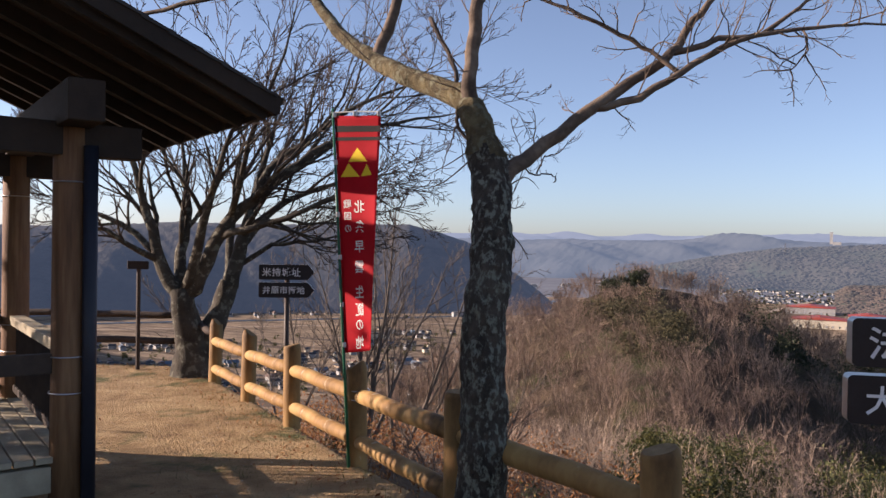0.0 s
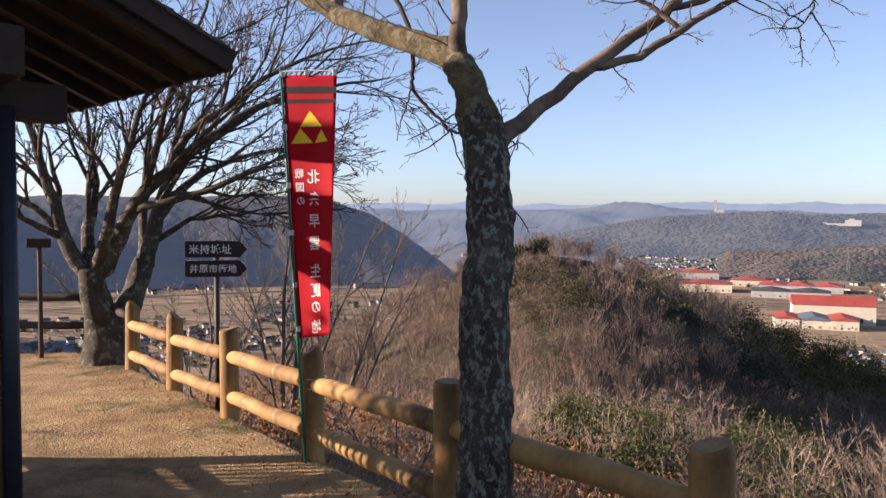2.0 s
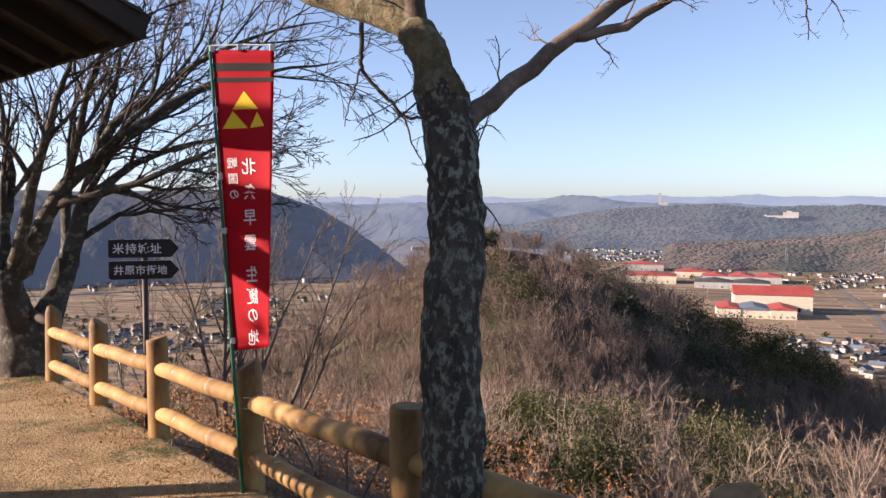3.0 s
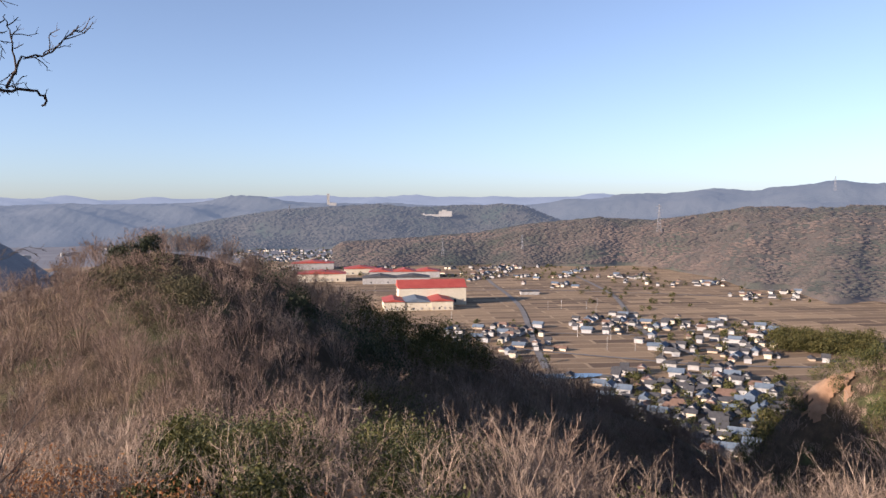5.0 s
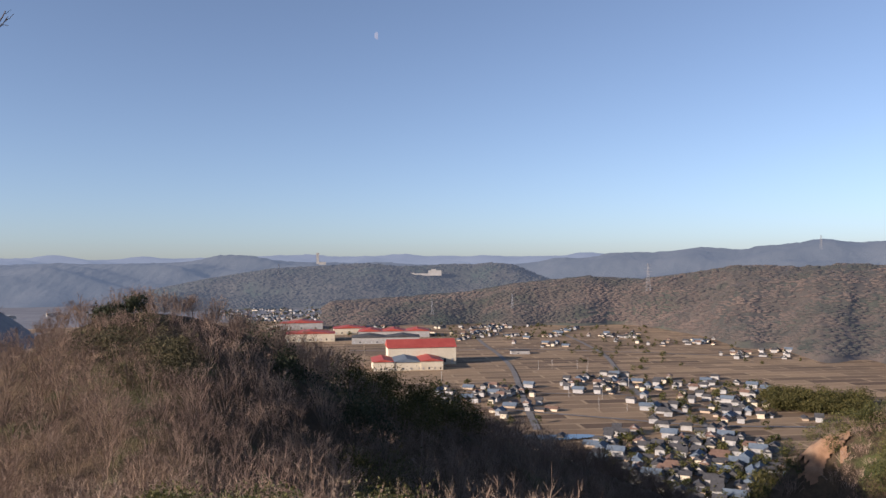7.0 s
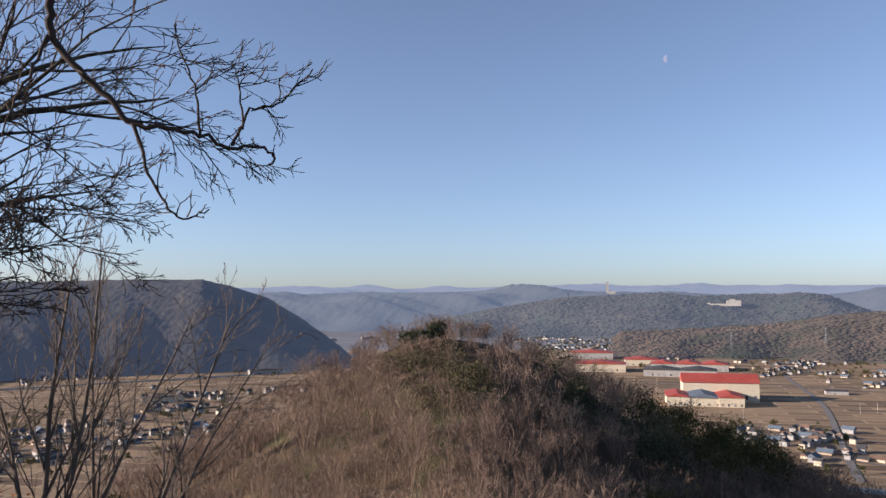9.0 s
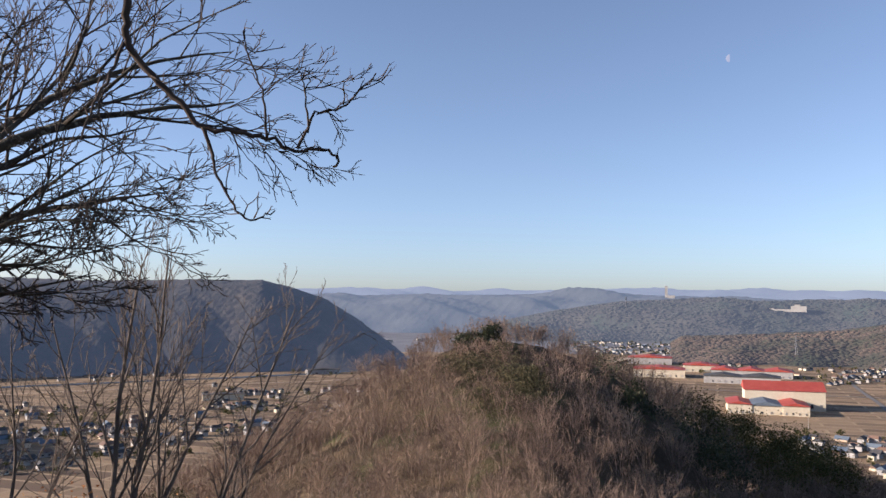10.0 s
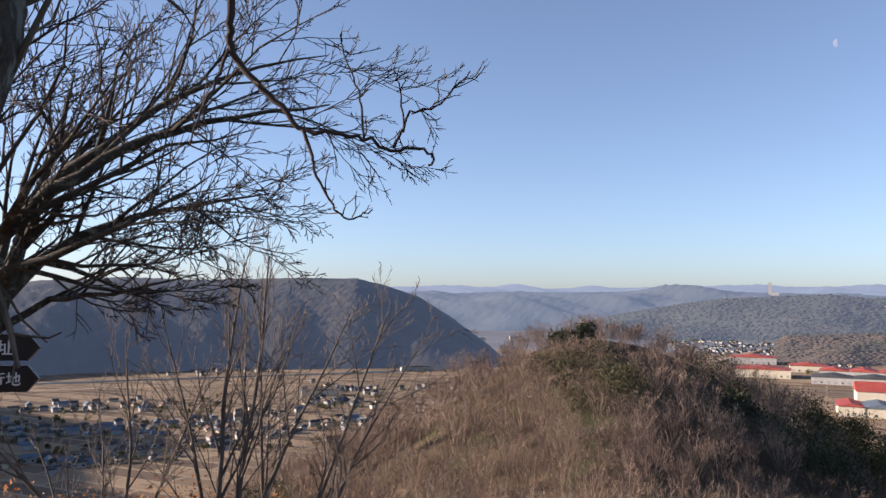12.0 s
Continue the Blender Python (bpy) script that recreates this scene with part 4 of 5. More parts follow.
    for z in (0.55, 0.62):
        q.tube([Vector((0.05 + 0.088 * math.cos(a), 0.12 + 0.088 * math.sin(a), z)) for a in np.linspace(0, 6.283, 17)], [0.004] * 17, 5, False)
    part("tie_wire", q, M["steel"], ob, "wire tie round the post")


def glyph(ch, size, mirror=False):
    """One printed character as a flat mesh round its own centre."""
    cu = bpy.data.curves.new("letter", "FONT")
    cu.body, cu.size, cu.resolution_u = ch, size, 2
    cu.offset = size * 0.012
    tmp = bpy.data.objects.new("letter", cu)
    scene.collection.objects.link(tmp)
    me = bpy.data.meshes.new_from_object(tmp.evaluated_get(bpy.context.evaluated_depsgraph_get()))
    bpy.data.objects.remove(tmp)
    bpy.data.curves.remove(cu)
    if len(me.vertices):
        xs, ys = [v.co.x for v in me.vertices], [v.co.y for v in me.vertices]
        cx, cy = (min(xs) + max(xs)) / 2, (min(ys) + max(ys)) / 2
        for v in me.vertices:
            v.co.x -= cx
            v.co.y -= cy
    me.materials.clear()
    return me


banner()


# ---- direction signs ----
def arrow_plate(parent, z, width, height, text, ahead, tilt_mat, rounded=0.018, tsize=0.1, start=None, thick=0.035):
    """A dark panel with one pointed end, in the sign's own plane (x along, -y towards the reader)."""
    n = 6
    pts = [(-width / 2 + rounded * (1 - math.cos(a)), -height / 2 + rounded * (1 - math.sin(a))) for a in np.linspace(math.pi / 2, 0, n)]
    pts += [(-width / 2 + rounded * (1 - math.cos(a)), height / 2 - rounded * (1 - math.sin(a))) for a in np.linspace(0, math.pi / 2, n)]
    pts += [(width / 2 - height * 0.42, height / 2), (width / 2, 0.0), (width / 2 - height * 0.42, -height / 2)]
    g, m = Geo(), len(pts)
    g.v = [Vector((x, -thick / 2, y + z)) for x, y in pts] + [Vector((x, thick / 2, y + z)) for x, y in pts]
    g.f = [tuple(range(m)), tuple(range(2 * m - 1, m - 1, -1))] + [(i, m + i, m + (i + 1) % m, (i + 1) % m) for i in range(m)]
    pl = part("panel", g, [M["sign"], M["steel"]], parent, "dark pointed sign panel with pale edge")
    for p in pl.data.polygons:
        p.material_index = 0 if len(p.vertices) > 4 else 1
    x = -width * 0.36 if start is None else start
    for ch in text:
        me = glyph(ch, tsize)
        for v in me.vertices:
            v.co = Vector((v.co.x + x, -thick / 2 - 0.004, v.co.y + z))
        me.materials.append(M["white_print"])
        t = new("letter", me)
        t.parent = pl
        x += ahead


def direction_sign():
    ob = empty("direction_sign", (-1.745, 8.57, land_at(-1.745, 8.57)), "brown post with two dark arrow panels with white lettering", "sign", rz=6)
    base = land_at(-1.745, 8.57)
    g = Geo()
    g.tube([Vector((0, 0.03, -0.3)), Vector((0, 0.03, 1.27 - base))], [0.027, 0.027], 14)
    part("post", g, M["post_brown"], ob, "", True)
    arrow_plate(ob, 1.18 - base, 0.6, 0.165, "米持城址", 0.105, None, tsize=0.1)
    arrow_plate(ob, 0.985 - base, 0.6, 0.165, "井原市街地", 0.092, None, tsize=0.09)


def near_sign():
    ob = empty("direction_sign", (1.515, 2.22, land_at(1.515, 2.22)), "brown post with two dark panels with steel edges", "sign", rz=-13)
    base = land_at(1.515, 2.22)
    g = Geo()
    g.tube([Vector((0.05, 0.04, -0.3)), Vector((0.05, 0.04, 1.4 - base))], [0.027, 0.027], 14)
    part("post", g, M["post_brown"], ob, "", True)
    arrow_plate(ob, 1.25 - base, 0.62, 0.14, "法泉寺", 0.105, None, tsize=0.1, rounded=0.016, start=-0.22, thick=0.06)
    arrow_plate(ob, 1.085 - base, 0.64, 0.14, "大岩", 0.095, None, tsize=0.09, rounded=0.016, start=-0.23, thick=0.06)


direction_sign()
near_sign()


def path_marker():
    ob = empty("notice_post", (-4.42, 11.2, -0.27), "slim dark post with a small board at the path end", "notice post")
    g = Geo()
    g.tube([Vector((0, 0, -0.2)), Vector((0, 0, 1.42))], [0.03, 0.03], 10)
    part("post", g, M["post_brown"], ob)
    g = Geo()
    g.box((0, -0.02, 1.42), (0.3, 0.05, 0.12))
    part("board", g, M["sign"], ob, bevel=0.01)


path_marker()


# ---- gazebo ----
def gazebo():
    U, V = Vector((-0.6, 0.8, 0)), Vector((-0.8, -0.6, 0))     # along the eave, and up the roof
    origin = Vector((-2.29, 4.78, -0.22))
    ob = empty("gazebo", origin, "dark timber gazebo with log posts, railing and gable roof", "gazebo")
    turn = Matrix((U, V, Vector((0, 0, 1)))).transposed()       # local x = U, y = V

    def place(u, v, z):
        return U * u + V * v + Vector((0, 0, z))

    def beam(name, a, b, w, h, mat, parent=ob, label="", bevel=0.006):
        a, b = place(*a), place(*b)
        d = b - a
        m = d.to_track_quat("X", "Z").to_matrix()
        g = Geo()
        g.box((a + b) / 2, (d.length, w, h), m)
        return part(name, g, mat, parent, label, bevel=bevel)

    span_u, span_v = 2.15, 2.3
    for u, v in ((0, 0), (span_u, 0), (0, span_v), (span_u, span_v)):
        g = Geo()
        g.tube([place(u, v, z) for z in (0.16, 0.9, 1.7, 2.62)], [0.108, 0.104, 0.102, 0.1], 22)
        p = part("post", g, M["post_wood"], ob, "round brown log post", True)
        g = Geo()
        g.tube([place(u, v, z) for z in (-0.3, 0.14, 0.17)], [0.112, 0.112, 0.105], 22)
        part("footing", g, M["concrete"], p, "grey concrete footing", True)
        for z in (0.8, 1.02, 2.08):
            g = Geo()
            g.tube([place(u, v, z) + Vector((0.113 * math.cos(a), 0.113 * math.sin(a), 0)) for a in np.linspace(0, 6.283, 25)], [0.004] * 25, 5, False)
            part("band", g, M["steel"], p, "thin steel strap")
    g = Geo()
    g.tube([place(-0.115, -0.09, z) for z in (-0.2, 2.3)], [0.042, 0.042], 14)
    part("downpipe", g, M["pipe"], ob, "dark blue-black downpipe strapped to the post", True)
    # beams
    for v in (0, span_v):
        beam("beam", (-0.42, v, 2.53), (span_u + 0.42, v, 2.53), 0.2, 0.24, M["beam"])
    for u in (0, span_u):
        beam("beam", (u, -0.4, 2.34), (u, span_v + 0.4, 2.34), 0.16, 0.2, M["beam"])
    # gable roof: eaves along U, slopes up along V
    rise, over_v, over_u = 0.44, 1.05, 0.62
    half = span_v / 2
    z_eave = 2.41 + 0.16
    for side in (0, 1):
        def rp(u, t, dz):
            """t from the eave (0) up to the ridge (1)."""
            run = half + over_v
            v = -over_v + run * t
            if side:
                v = span_v - v
            return place(u, v, z_eave + rise * run * t + dz)
        g = Geo()
        u0, u1 = -over_u, span_u + over_u
        top, bot = 0.05, 0.0
        g.v = [rp(u0, 0, bot), rp(u1, 0, bot), rp(u1, 1, bot), rp(u0, 1, bot), rp(u0, 0, top), rp(u1, 0, top), rp(u1, 1, top), rp(u0, 1, top)]
        g.f = [(0, 3, 2, 1), (4, 5, 6, 7), (0, 1, 5, 4), (1, 2, 6, 5), (2, 3, 7, 6), (3, 0, 4, 7)]
        roof = part("roof_slope", g, [M["board"]], ob, "dark board roof slope")
        for k in range(9):
            u = u0 + 0.06 + (u1 - u0 - 0.12) * k / 8
            g = Geo()
            a, b = rp(u, 0.012, -0.045), rp(u, 1, -0.045)
            d = b - a
            g.box((a + b) / 2, (d.length, 0.06, 0.085), d.to_track_quat("X", "Z").to_matrix())
            part("rafter", g, M["beam"], roof)
        for uu in (u0 - 0.02, u1 + 0.02):
            g = Geo()
            a, b = rp(uu, -0.012, 0.02), rp(uu, 1, 0.02)
            d = b - a
            g.box((a + b) / 2, (d.length, 0.035, 0.12), d.to_track_quat("X", "Z").to_matrix())
            part("bargeboard", g, M["beam"], roof)
        g = Geo()
        a, b = rp(u0, -0.012, 0.02), rp(u1, -0.012, 0.02)
        g.box((a + b) / 2, ((b - a).length, 0.03, 0.08), (b - a).to_track_quat("X", "Z").to_matrix())
        part("fascia", g, M["beam"], roof)
        for k in range(14):
            g = Geo()
            a, b = rp(u0 - 0.05, k / 14, 0.068), rp(u1 + 0.05, k / 14, 0.068)
            c, d2 = rp(u1 + 0.05, (k + 1.25) / 14, 0.056), rp(u0 - 0.05, (k + 1.25) / 14, 0.056)
            up = Vector((0, 0, 0.02))
            g.v = [a, b, c, d2, a + up, b + up, c + up * 0.4, d2 + up * 0.4]
            g.f = [(0, 3, 2, 1), (4, 5, 6, 7), (0, 1, 5, 4), (1, 2, 6, 5), (2, 3, 7, 6), (3, 0, 4, 7)]
            part("shingle_course", g, M["shingle"], roof)
    # floor of planks
    for k in range(20):
        v = 0.02 + k * 0.115
        beam("plank", (-0.05, v, 0.4), (span_u + 0.1, v, 0.4), 0.104, 0.04, M["deck"], bevel=0.004)
    for v in (0.0, span_v):
        beam("joist", (0.1, v, 0.28), (span_u - 0.1, v, 0.28), 0.09, 0.16, M["deck"])
    beam("joist", (0, 0.1, 0.28), (0, span_v - 0.1, 0.28), 0.09, 0.16, M["deck"])
    # railings
    def railing(a, b, mat):
        (ua, va), (ub, vb) = a, b
        r = beam("railing", (ua, va, 1.06), (ub, vb, 1.06), 0.11, 0.075, mat, label="railing with upright slats")
        beam("bottom_rail", (ua, va, 0.5), (ub, vb, 0.5), 0.06, 0.06, M["dark_rail"], r)
        n = 15
        for k in range(1, n):
            f = k / n
            u, v = ua + (ub - ua) * f, va + (vb - va) * f
            beam("slat", (u, v, 0.5), (u, v, 1.03), 0.03, 0.045, M["dark_rail"], r, bevel=0)
    railing((0.11, 0), (span_u - 0.11, 0), M["deck"])
    railing((span_u, 0.11), (span_u, span_v - 0.11), M["dark_rail"])
    beam("handrail", (0, 0.1, 0.98), (0, 1.5, 0.98), 0.07, 0.12, M["dark_rail"])
    beam("rail_post", (0, 0.42, 0.0), (0, 0.42, 0.96), 0.07, 0.07, M["dark_rail"])


gazebo()


# ---- trees beside the gazebo, out of the walker's sight but throwing their shade over the path ----
def side_trees():
    rng = np.random.default_rng(91)
    for x, y, h, seed in ((-10.2, 5.0, 4.4, 92), (-10.6, 2.4, 4.6, 93), (-10.4, 0.0, 4.5, 94)):
        tree = empty("side_tree", (x, y, land_at(x, y)), "dense evergreen tree beside the gazebo", "tree", "evergreens by the gazebo")
        g = Geo()
        g.tube([Vector((0, 0, -0.3)), Vector((0.05, 0, 1.2)), Vector((0, 0.1, h * 0.8))], [0.16, 0.13, 0.04], 10)
        part("trunk", g, M["maple"], tree, "", True)
        tris = leafy_crowns(np.array([x]), np.array([y]), np.array([h]), seed, 70, 90, 0.1, 0.3, 0.05) - np.array([x, y, land_at(x, y)])
        ob = new("crown", array_mesh("crown", tris.reshape(-1, 3), np.arange(len(tris) * 3).reshape(-1, 3), M["evergreen"]))
        ob.parent = tree
        tagged(ob, kind="stuff")


# ---- path details ----
def litter_and_tufts():
    rng = np.random.default_rng(95)
    n = 60000
    x, y = rng.uniform(-8, 4, n), rng.uniform(0, 12.5, n)
    s = outside(x, y)
    moss = wavy(x, y, 1.1, 3.0) + 0.6 * wavy(x, y, 0.4, 5.0)
    k = (s < 0.2) & (s > -1.1) & (rng.random(n) < np.clip(1.2 + s * 1.1, 0.02, 1)) & (rng.random(n) < 0.6) | ((s <= -0.4) & (moss > 0.75) & (rng.random(n) < 0.5))
    x, y = x[k], y[k]
    p = np.stack([x, y, land(x, y) - 0.004], -1)
    az, ln = rng.uniform(0, 6.283, len(p)), rng.uniform(0.02, 0.06, len(p))
    side = np.stack([np.cos(az), np.sin(az), np.zeros(len(p))], -1) * 0.003
    tip = p + np.stack([rng.normal(0, 0.4, len(p)) * ln, rng.normal(0, 0.4, len(p)) * ln, ln], -1)
    stuff("grass", np.stack([p - side, p + side, tip], 1), M["dry_grass"], "short dry grass and moss along the path edge", "grass")
    n = 16000
    x, y = rng.uniform(-8, 5, n), rng.uniform(-1, 13, n)
    s = outside(x, y)
    k = (s > -0.5) & (s < 3) | ((s <= -0.5) & (rng.random(n) < 0.03))
    x, y = x[k], y[k]
    p = np.stack([x, y, land(x, y) + 0.01], -1)
    a = rng.normal(size=p.shape) * np.array([1, 1, 0.35])
    a /= np.linalg.norm(a, axis=1, keepdims=True)
    b = np.cross(a, np.array([0.1, 0.2, 1.0]))
    sz = rng.uniform(0.012, 0.035, (len(p), 1))
    stuff("fallen_leaves", np.concatenate([np.stack([p + a * sz, p + b * sz * 0.45, p - a * sz], 1), np.stack([p + a * sz, p - a * sz, p - b * sz * 0.45 + np.array([0, 0, 0.004])], 1)]),
          M["dead_leaf"], "dry brown fallen leaves on the bank", "leaves")
    n = 5000
    x, y = rng.uniform(-7, 2, n), rng.uniform(2, 11, n)
    k = outside(x, y) < -0.3
    x, y = x[k], y[k]
    p = np.stack([x, y, land(x, y)], -1)[:, None, None, :]
    oct_v = np.array([(1, 0, 0), (-1, 0, 0), (0, 1, 0), (0, -1, 0), (0, 0, 0.7)])
    f = np.array([(0, 2, 4), (2, 1, 4), (1, 3, 4), (3, 0, 4)])
    q = oct_v[None] * rng.uniform(0.6, 1.3, (len(x), 5, 1)) * rng.uniform(0.003, 0.011, (len(x), 1, 1))
    stuff("gravel", (p + q[:, f]).reshape(-1, 3, 3), M["gravel"], "small loose stones on the sandy path", "gravel")


# ---- woods and shrubs ----
def scatter(seed, x0, x1, y0, y1, step, keep):
    """Jittered grid points over a rectangle, thinned by keep(x, y)."""
    rng = np.random.default_rng(seed)
    gx, gy = np.meshgrid(np.arange(x0, x1, step), np.arange(y0, y1, step))
    x = gx.ravel() + rng.uniform(-0.48, 0.48, gx.size) * step
    y = gy.ravel() + rng.uniform(-0.48, 0.48, gx.size) * step
    k = keep(x, y)
    return x[k], y[k]


def bare_crowns(x, y, h, seed, mains=26, subs=4, width=0.07, spread=0.5, inner=(0.45, 0.78)):
    """Bare winter trees as many thin upward twigs: three corners each."""
    rng = np.random.default_rng(seed)
    n = len(x)
    z = land(x, y)
    base = np.stack([x, y, z], -1)[:, None, :]
    az = rng.uniform(0, 2 * np.pi, (n, mains))
    th = np.arccos(1 - rng.uniform(0, 1, (n, mains)) * 0.62)
    hh = h[:, None] * rng.uniform(0.8, 1.08, (n, mains))
    R = hh * spread
    tip = np.stack([np.sin(az) * np.sin(th) * R * 1.15, np.cos(az) * np.sin(th) * R * 1.15, hh * (0.38 + 0.62 * np.cos(th) ** 0.8)], -1)
    start = tip * np.stack([rng.uniform(inner[0], inner[1], (n, mains)) * 0.8] * 2 + [rng.uniform(inner[0], inner[1], (n, mains))], -1)
    w = width * rng.uniform(0.7, 1.4, (n, mains))

    def slivers(a, b, w):
        d = b - a
        side = np.cross(d, rng.normal(size=d.shape))
        side /= np.linalg.norm(side, axis=-1, keepdims=True) + 1e-9
        return np.stack([a + side * w[..., None] / 2, a - side * w[..., None] / 2, b], -2).reshape(-1, 3, 3)

    out = [slivers(base + start, base + tip, w)]
    for _ in range(subs):
        f = rng.uniform(0.45, 1.0, (n, mains, 1))
        a = start + (tip - start) * f
        ln = (hh * rng.uniform(0.06, 0.17, (n, mains)))[..., None]
        d = (tip - start) / np.linalg.norm(tip - start, axis=-1, keepdims=True) + rng.normal(0, 0.75, tip.shape) + np.array([0, 0, 0.15])
        d /= np.linalg.norm(d, axis=-1, keepdims=True)
        out.append(slivers(base + a, base + a + d * ln, w * 0.75))
    return np.concatenate(out)


def leafy_crowns(x, y, h, seed, clumps=26, leaves=20, leaf=0.34, spread=0.55, low=0.15):
    """Evergreen crowns: leaves bunched round uneven clumps."""
    rng = np.random.default_rng(seed)
    n = len(x)
    base = np.stack([x, y, land(x, y)], -1)[:, None, None, :]
    az = rng.uniform(0, 2 * np.pi, (n, clumps))
    up = rng.uniform(0, 1, (n, clumps))
    rr = np.sqrt(np.clip(1 - (up * 1.05 - 0.15) ** 2, 0.05, 1)) * rng.uniform(0.55, 1.1, (n, clumps))
    c = np.stack([np.sin(az) * rr * h[:, None] * spread, np.cos(az) * rr * h[:, None] * spread, h[:, None] * (low + (1 - low) * up)], -1)
    size = (h[:, None] * rng.uniform(0.09, 0.17, (n, clumps)))[..., None, None]
    p = base + c[:, :, None, :] + rng.normal(0, 1, (n, clumps, leaves, 3)) * size * np.array([1, 1, 0.75])
    p = p.reshape(-1, 3)
    a = rng.normal(size=p.shape)
    a /= np.linalg.norm(a, axis=1, keepdims=True)
    b = np.cross(a, rng.normal(size=p.shape))
    b /= np.linalg.norm(b, axis=1, keepdims=True)
    s = leaf * rng.uniform(0.6, 1.3, (len(p), 1))
    return np.stack([p + a * s, p - a * s * 0.5 + b * s * 0.5, p - a * s * 0.5 - b * s * 0.5], 1)


def branched_shrubs(x, y, h, seed, stems=8, sides=8, twigs=7):
    """Leafless shrubs: crooked stems, side branches and twigs, each a thin tapering blade."""
    rng = np.random.default_rng(seed)
    n = len(x)
    base = np.stack([x, y, land(x, y) - 0.1], -1)
    out = []

    def unit(d):
        return d / (np.linalg.norm(d, axis=-1, keepdims=True) + 1e-9)

    def blade(a, b, w0, w1):
        side = unit(np.cross(b - a, rng.normal(size=a.shape)))
        p, q = a + side * w0 / 2, a - side * w0 / 2
        r, t = b + side * w1 / 2, b - side * w1 / 2
        out.append(np.stack([p, q, r], -2).reshape(-1, 3, 3))
        out.append(np.stack([q, t, r], -2).reshape(-1, 3, 3))

    az = rng.uniform(0, 2 * np.pi, (n, stems))
    d = unit(np.stack([np.sin(az) * 0.55, np.cos(az) * 0.55, rng.uniform(0.7, 1.3, (n, stems))], -1))
    ln = h[:, None, None] * rng.uniform(0.26, 0.4, (n, stems, 1))
    knots = [np.repeat(base[:, None, :], stems, 1) + rng.normal(0, 0.08, (n, stems, 3)) * np.array([1, 1, 0])]
    for k in range(3):
        d = unit(d + rng.normal(0, 0.16, d.shape) + np.array([0, 0, 0.08]))
        knots.append(knots[-1] + d * ln)
        w = 0.022 * (1 - 0.27 * k)
        blade(knots[-2], knots[-1], w, w * 0.72)
    knots = np.stack(knots, 2)
    f = rng.uniform(0.7, 2.98, (n, stems, sides))
    i = f.astype(int)
    g = np.take_along_axis(knots, i[..., None], 2)
    g2 = np.take_along_axis(knots, i[..., None] + 1, 2)
    a = g + (g2 - g) * (f - i)[..., None]
    d = unit(unit(g2 - g) + rng.normal(0, 0.55, a.shape) + np.array([0, 0, 0.25]))
    b = a + d * h[:, None, None, None] * rng.uniform(0.14, 0.34, (n, stems, sides, 1))
    blade(a, b, 0.011, 0.005)
    f = rng.uniform(0.25, 1.0, (n, stems, sides, twigs, 1))
    a2 = a[..., None, :] + (b - a)[..., None, :] * f
    d2 = unit(d[..., None, :] + rng.normal(0, 0.5, a2.shape) + np.array([0, 0, 0.2]))
    b2 = a2 + d2 * h[:, None, None, None, None] * rng.uniform(0.05, 0.14, f.shape)
    blade(a2, b2, 0.0075, 0.003)
    return np.concatenate(out)


def stuff(name, tris, mat, label, category):
    co = tris.reshape(-1, 3)
    idx = np.arange(len(co)).reshape(-1, 3)
    ob = new(name, array_mesh(name, co, idx, mat))
    return tagged(ob, label, category, kind="stuff")


def bearing(x, y):
    return np.degrees(np.arctan2(x - 0.6, y - 3.0))


side_trees()
litter_and_tufts()

# the knoll
kr = lambda x, y: np.hypot(x - 37.5, y - 150)
facing = lambda x, y: (y < 150 + 0.2 * np.abs(x - 37.5) + 12)
green = lambda x, y: wavy(x, y, 21, 8.0) + 0.35 * wavy(x, y, 8, 9.0)
kx, ky = scatter(1, -90, 190, 25, 190, 4.1, lambda x, y: (kr(x, y) < 128) & facing(x, y) & (outside(x, y) > 46) & (land(x, y) > VALLEY + 12))
kb, kz = bearing(kx, ky), land(kx, ky)
grn = green(kx, ky) + np.where(kb < 17, 0.12, -0.5) - np.where(kr(kx, ky) > 70, 0.5, 0)
bam = (kb > 27) & (kb < 37) & (np.hypot(kx, ky) > 95) & (kz < -22) & (kz > -62) & (green(kx, ky) > 0.2)
isg = (grn > 0.78) & ~bam
dark = (kb > 18.5) & (np.hypot(kx, ky) > 110) & (kb < 33) & (kz < -9) & (wavy(kx, ky, 15, 3.0) + 0.4 * wavy(kx, ky, 6, 1.0) > 0.62) & ~bam & ~isg
hk = np.random.default_rng(5).uniform(4.2, 8.0, len(kx)) * np.where(kr(kx, ky) < 22, 0.72, 1.0)
bare = ~isg & ~bam & ~dark
near = bare & (np.hypot(kx, ky) < 125)
far_ = bare & ~near
stuff("knoll_woods", np.concatenate([bare_crowns(kx[near], ky[near], hk[near], 2, 54, 11, 0.046, 0.45, (0.0, 0.75)), bare_crowns(kx[far_], ky[far_], hk[far_], 3, 46, 9, 0.062, 0.45, (0.0, 0.75))]),
      M["wood_far"], "brown leafless winter woods covering the knoll", "woods")
stuff("knoll_evergreens", leafy_crowns(kx[isg], ky[isg], hk[isg] * 0.9, 4, 26, 36, 0.19), M["olive"], "dull green evergreen trees among bare woods", "trees")
stuff("knoll_dark_evergreens", leafy_crowns(kx[dark], ky[dark], hk[dark] * 0.9, 8, 22, 30, 0.24, 0.5), M["pine"], "dark evergreen trees on the shaded knoll side", "trees")
stuff("bamboo_grove", leafy_crowns(kx[bam], ky[bam], hk[bam] * 1.1, 6, 26, 34, 0.22, 0.34, 0.3), M["bamboo"], "yellowish green bamboo on the shaded knoll side", "bamboo")
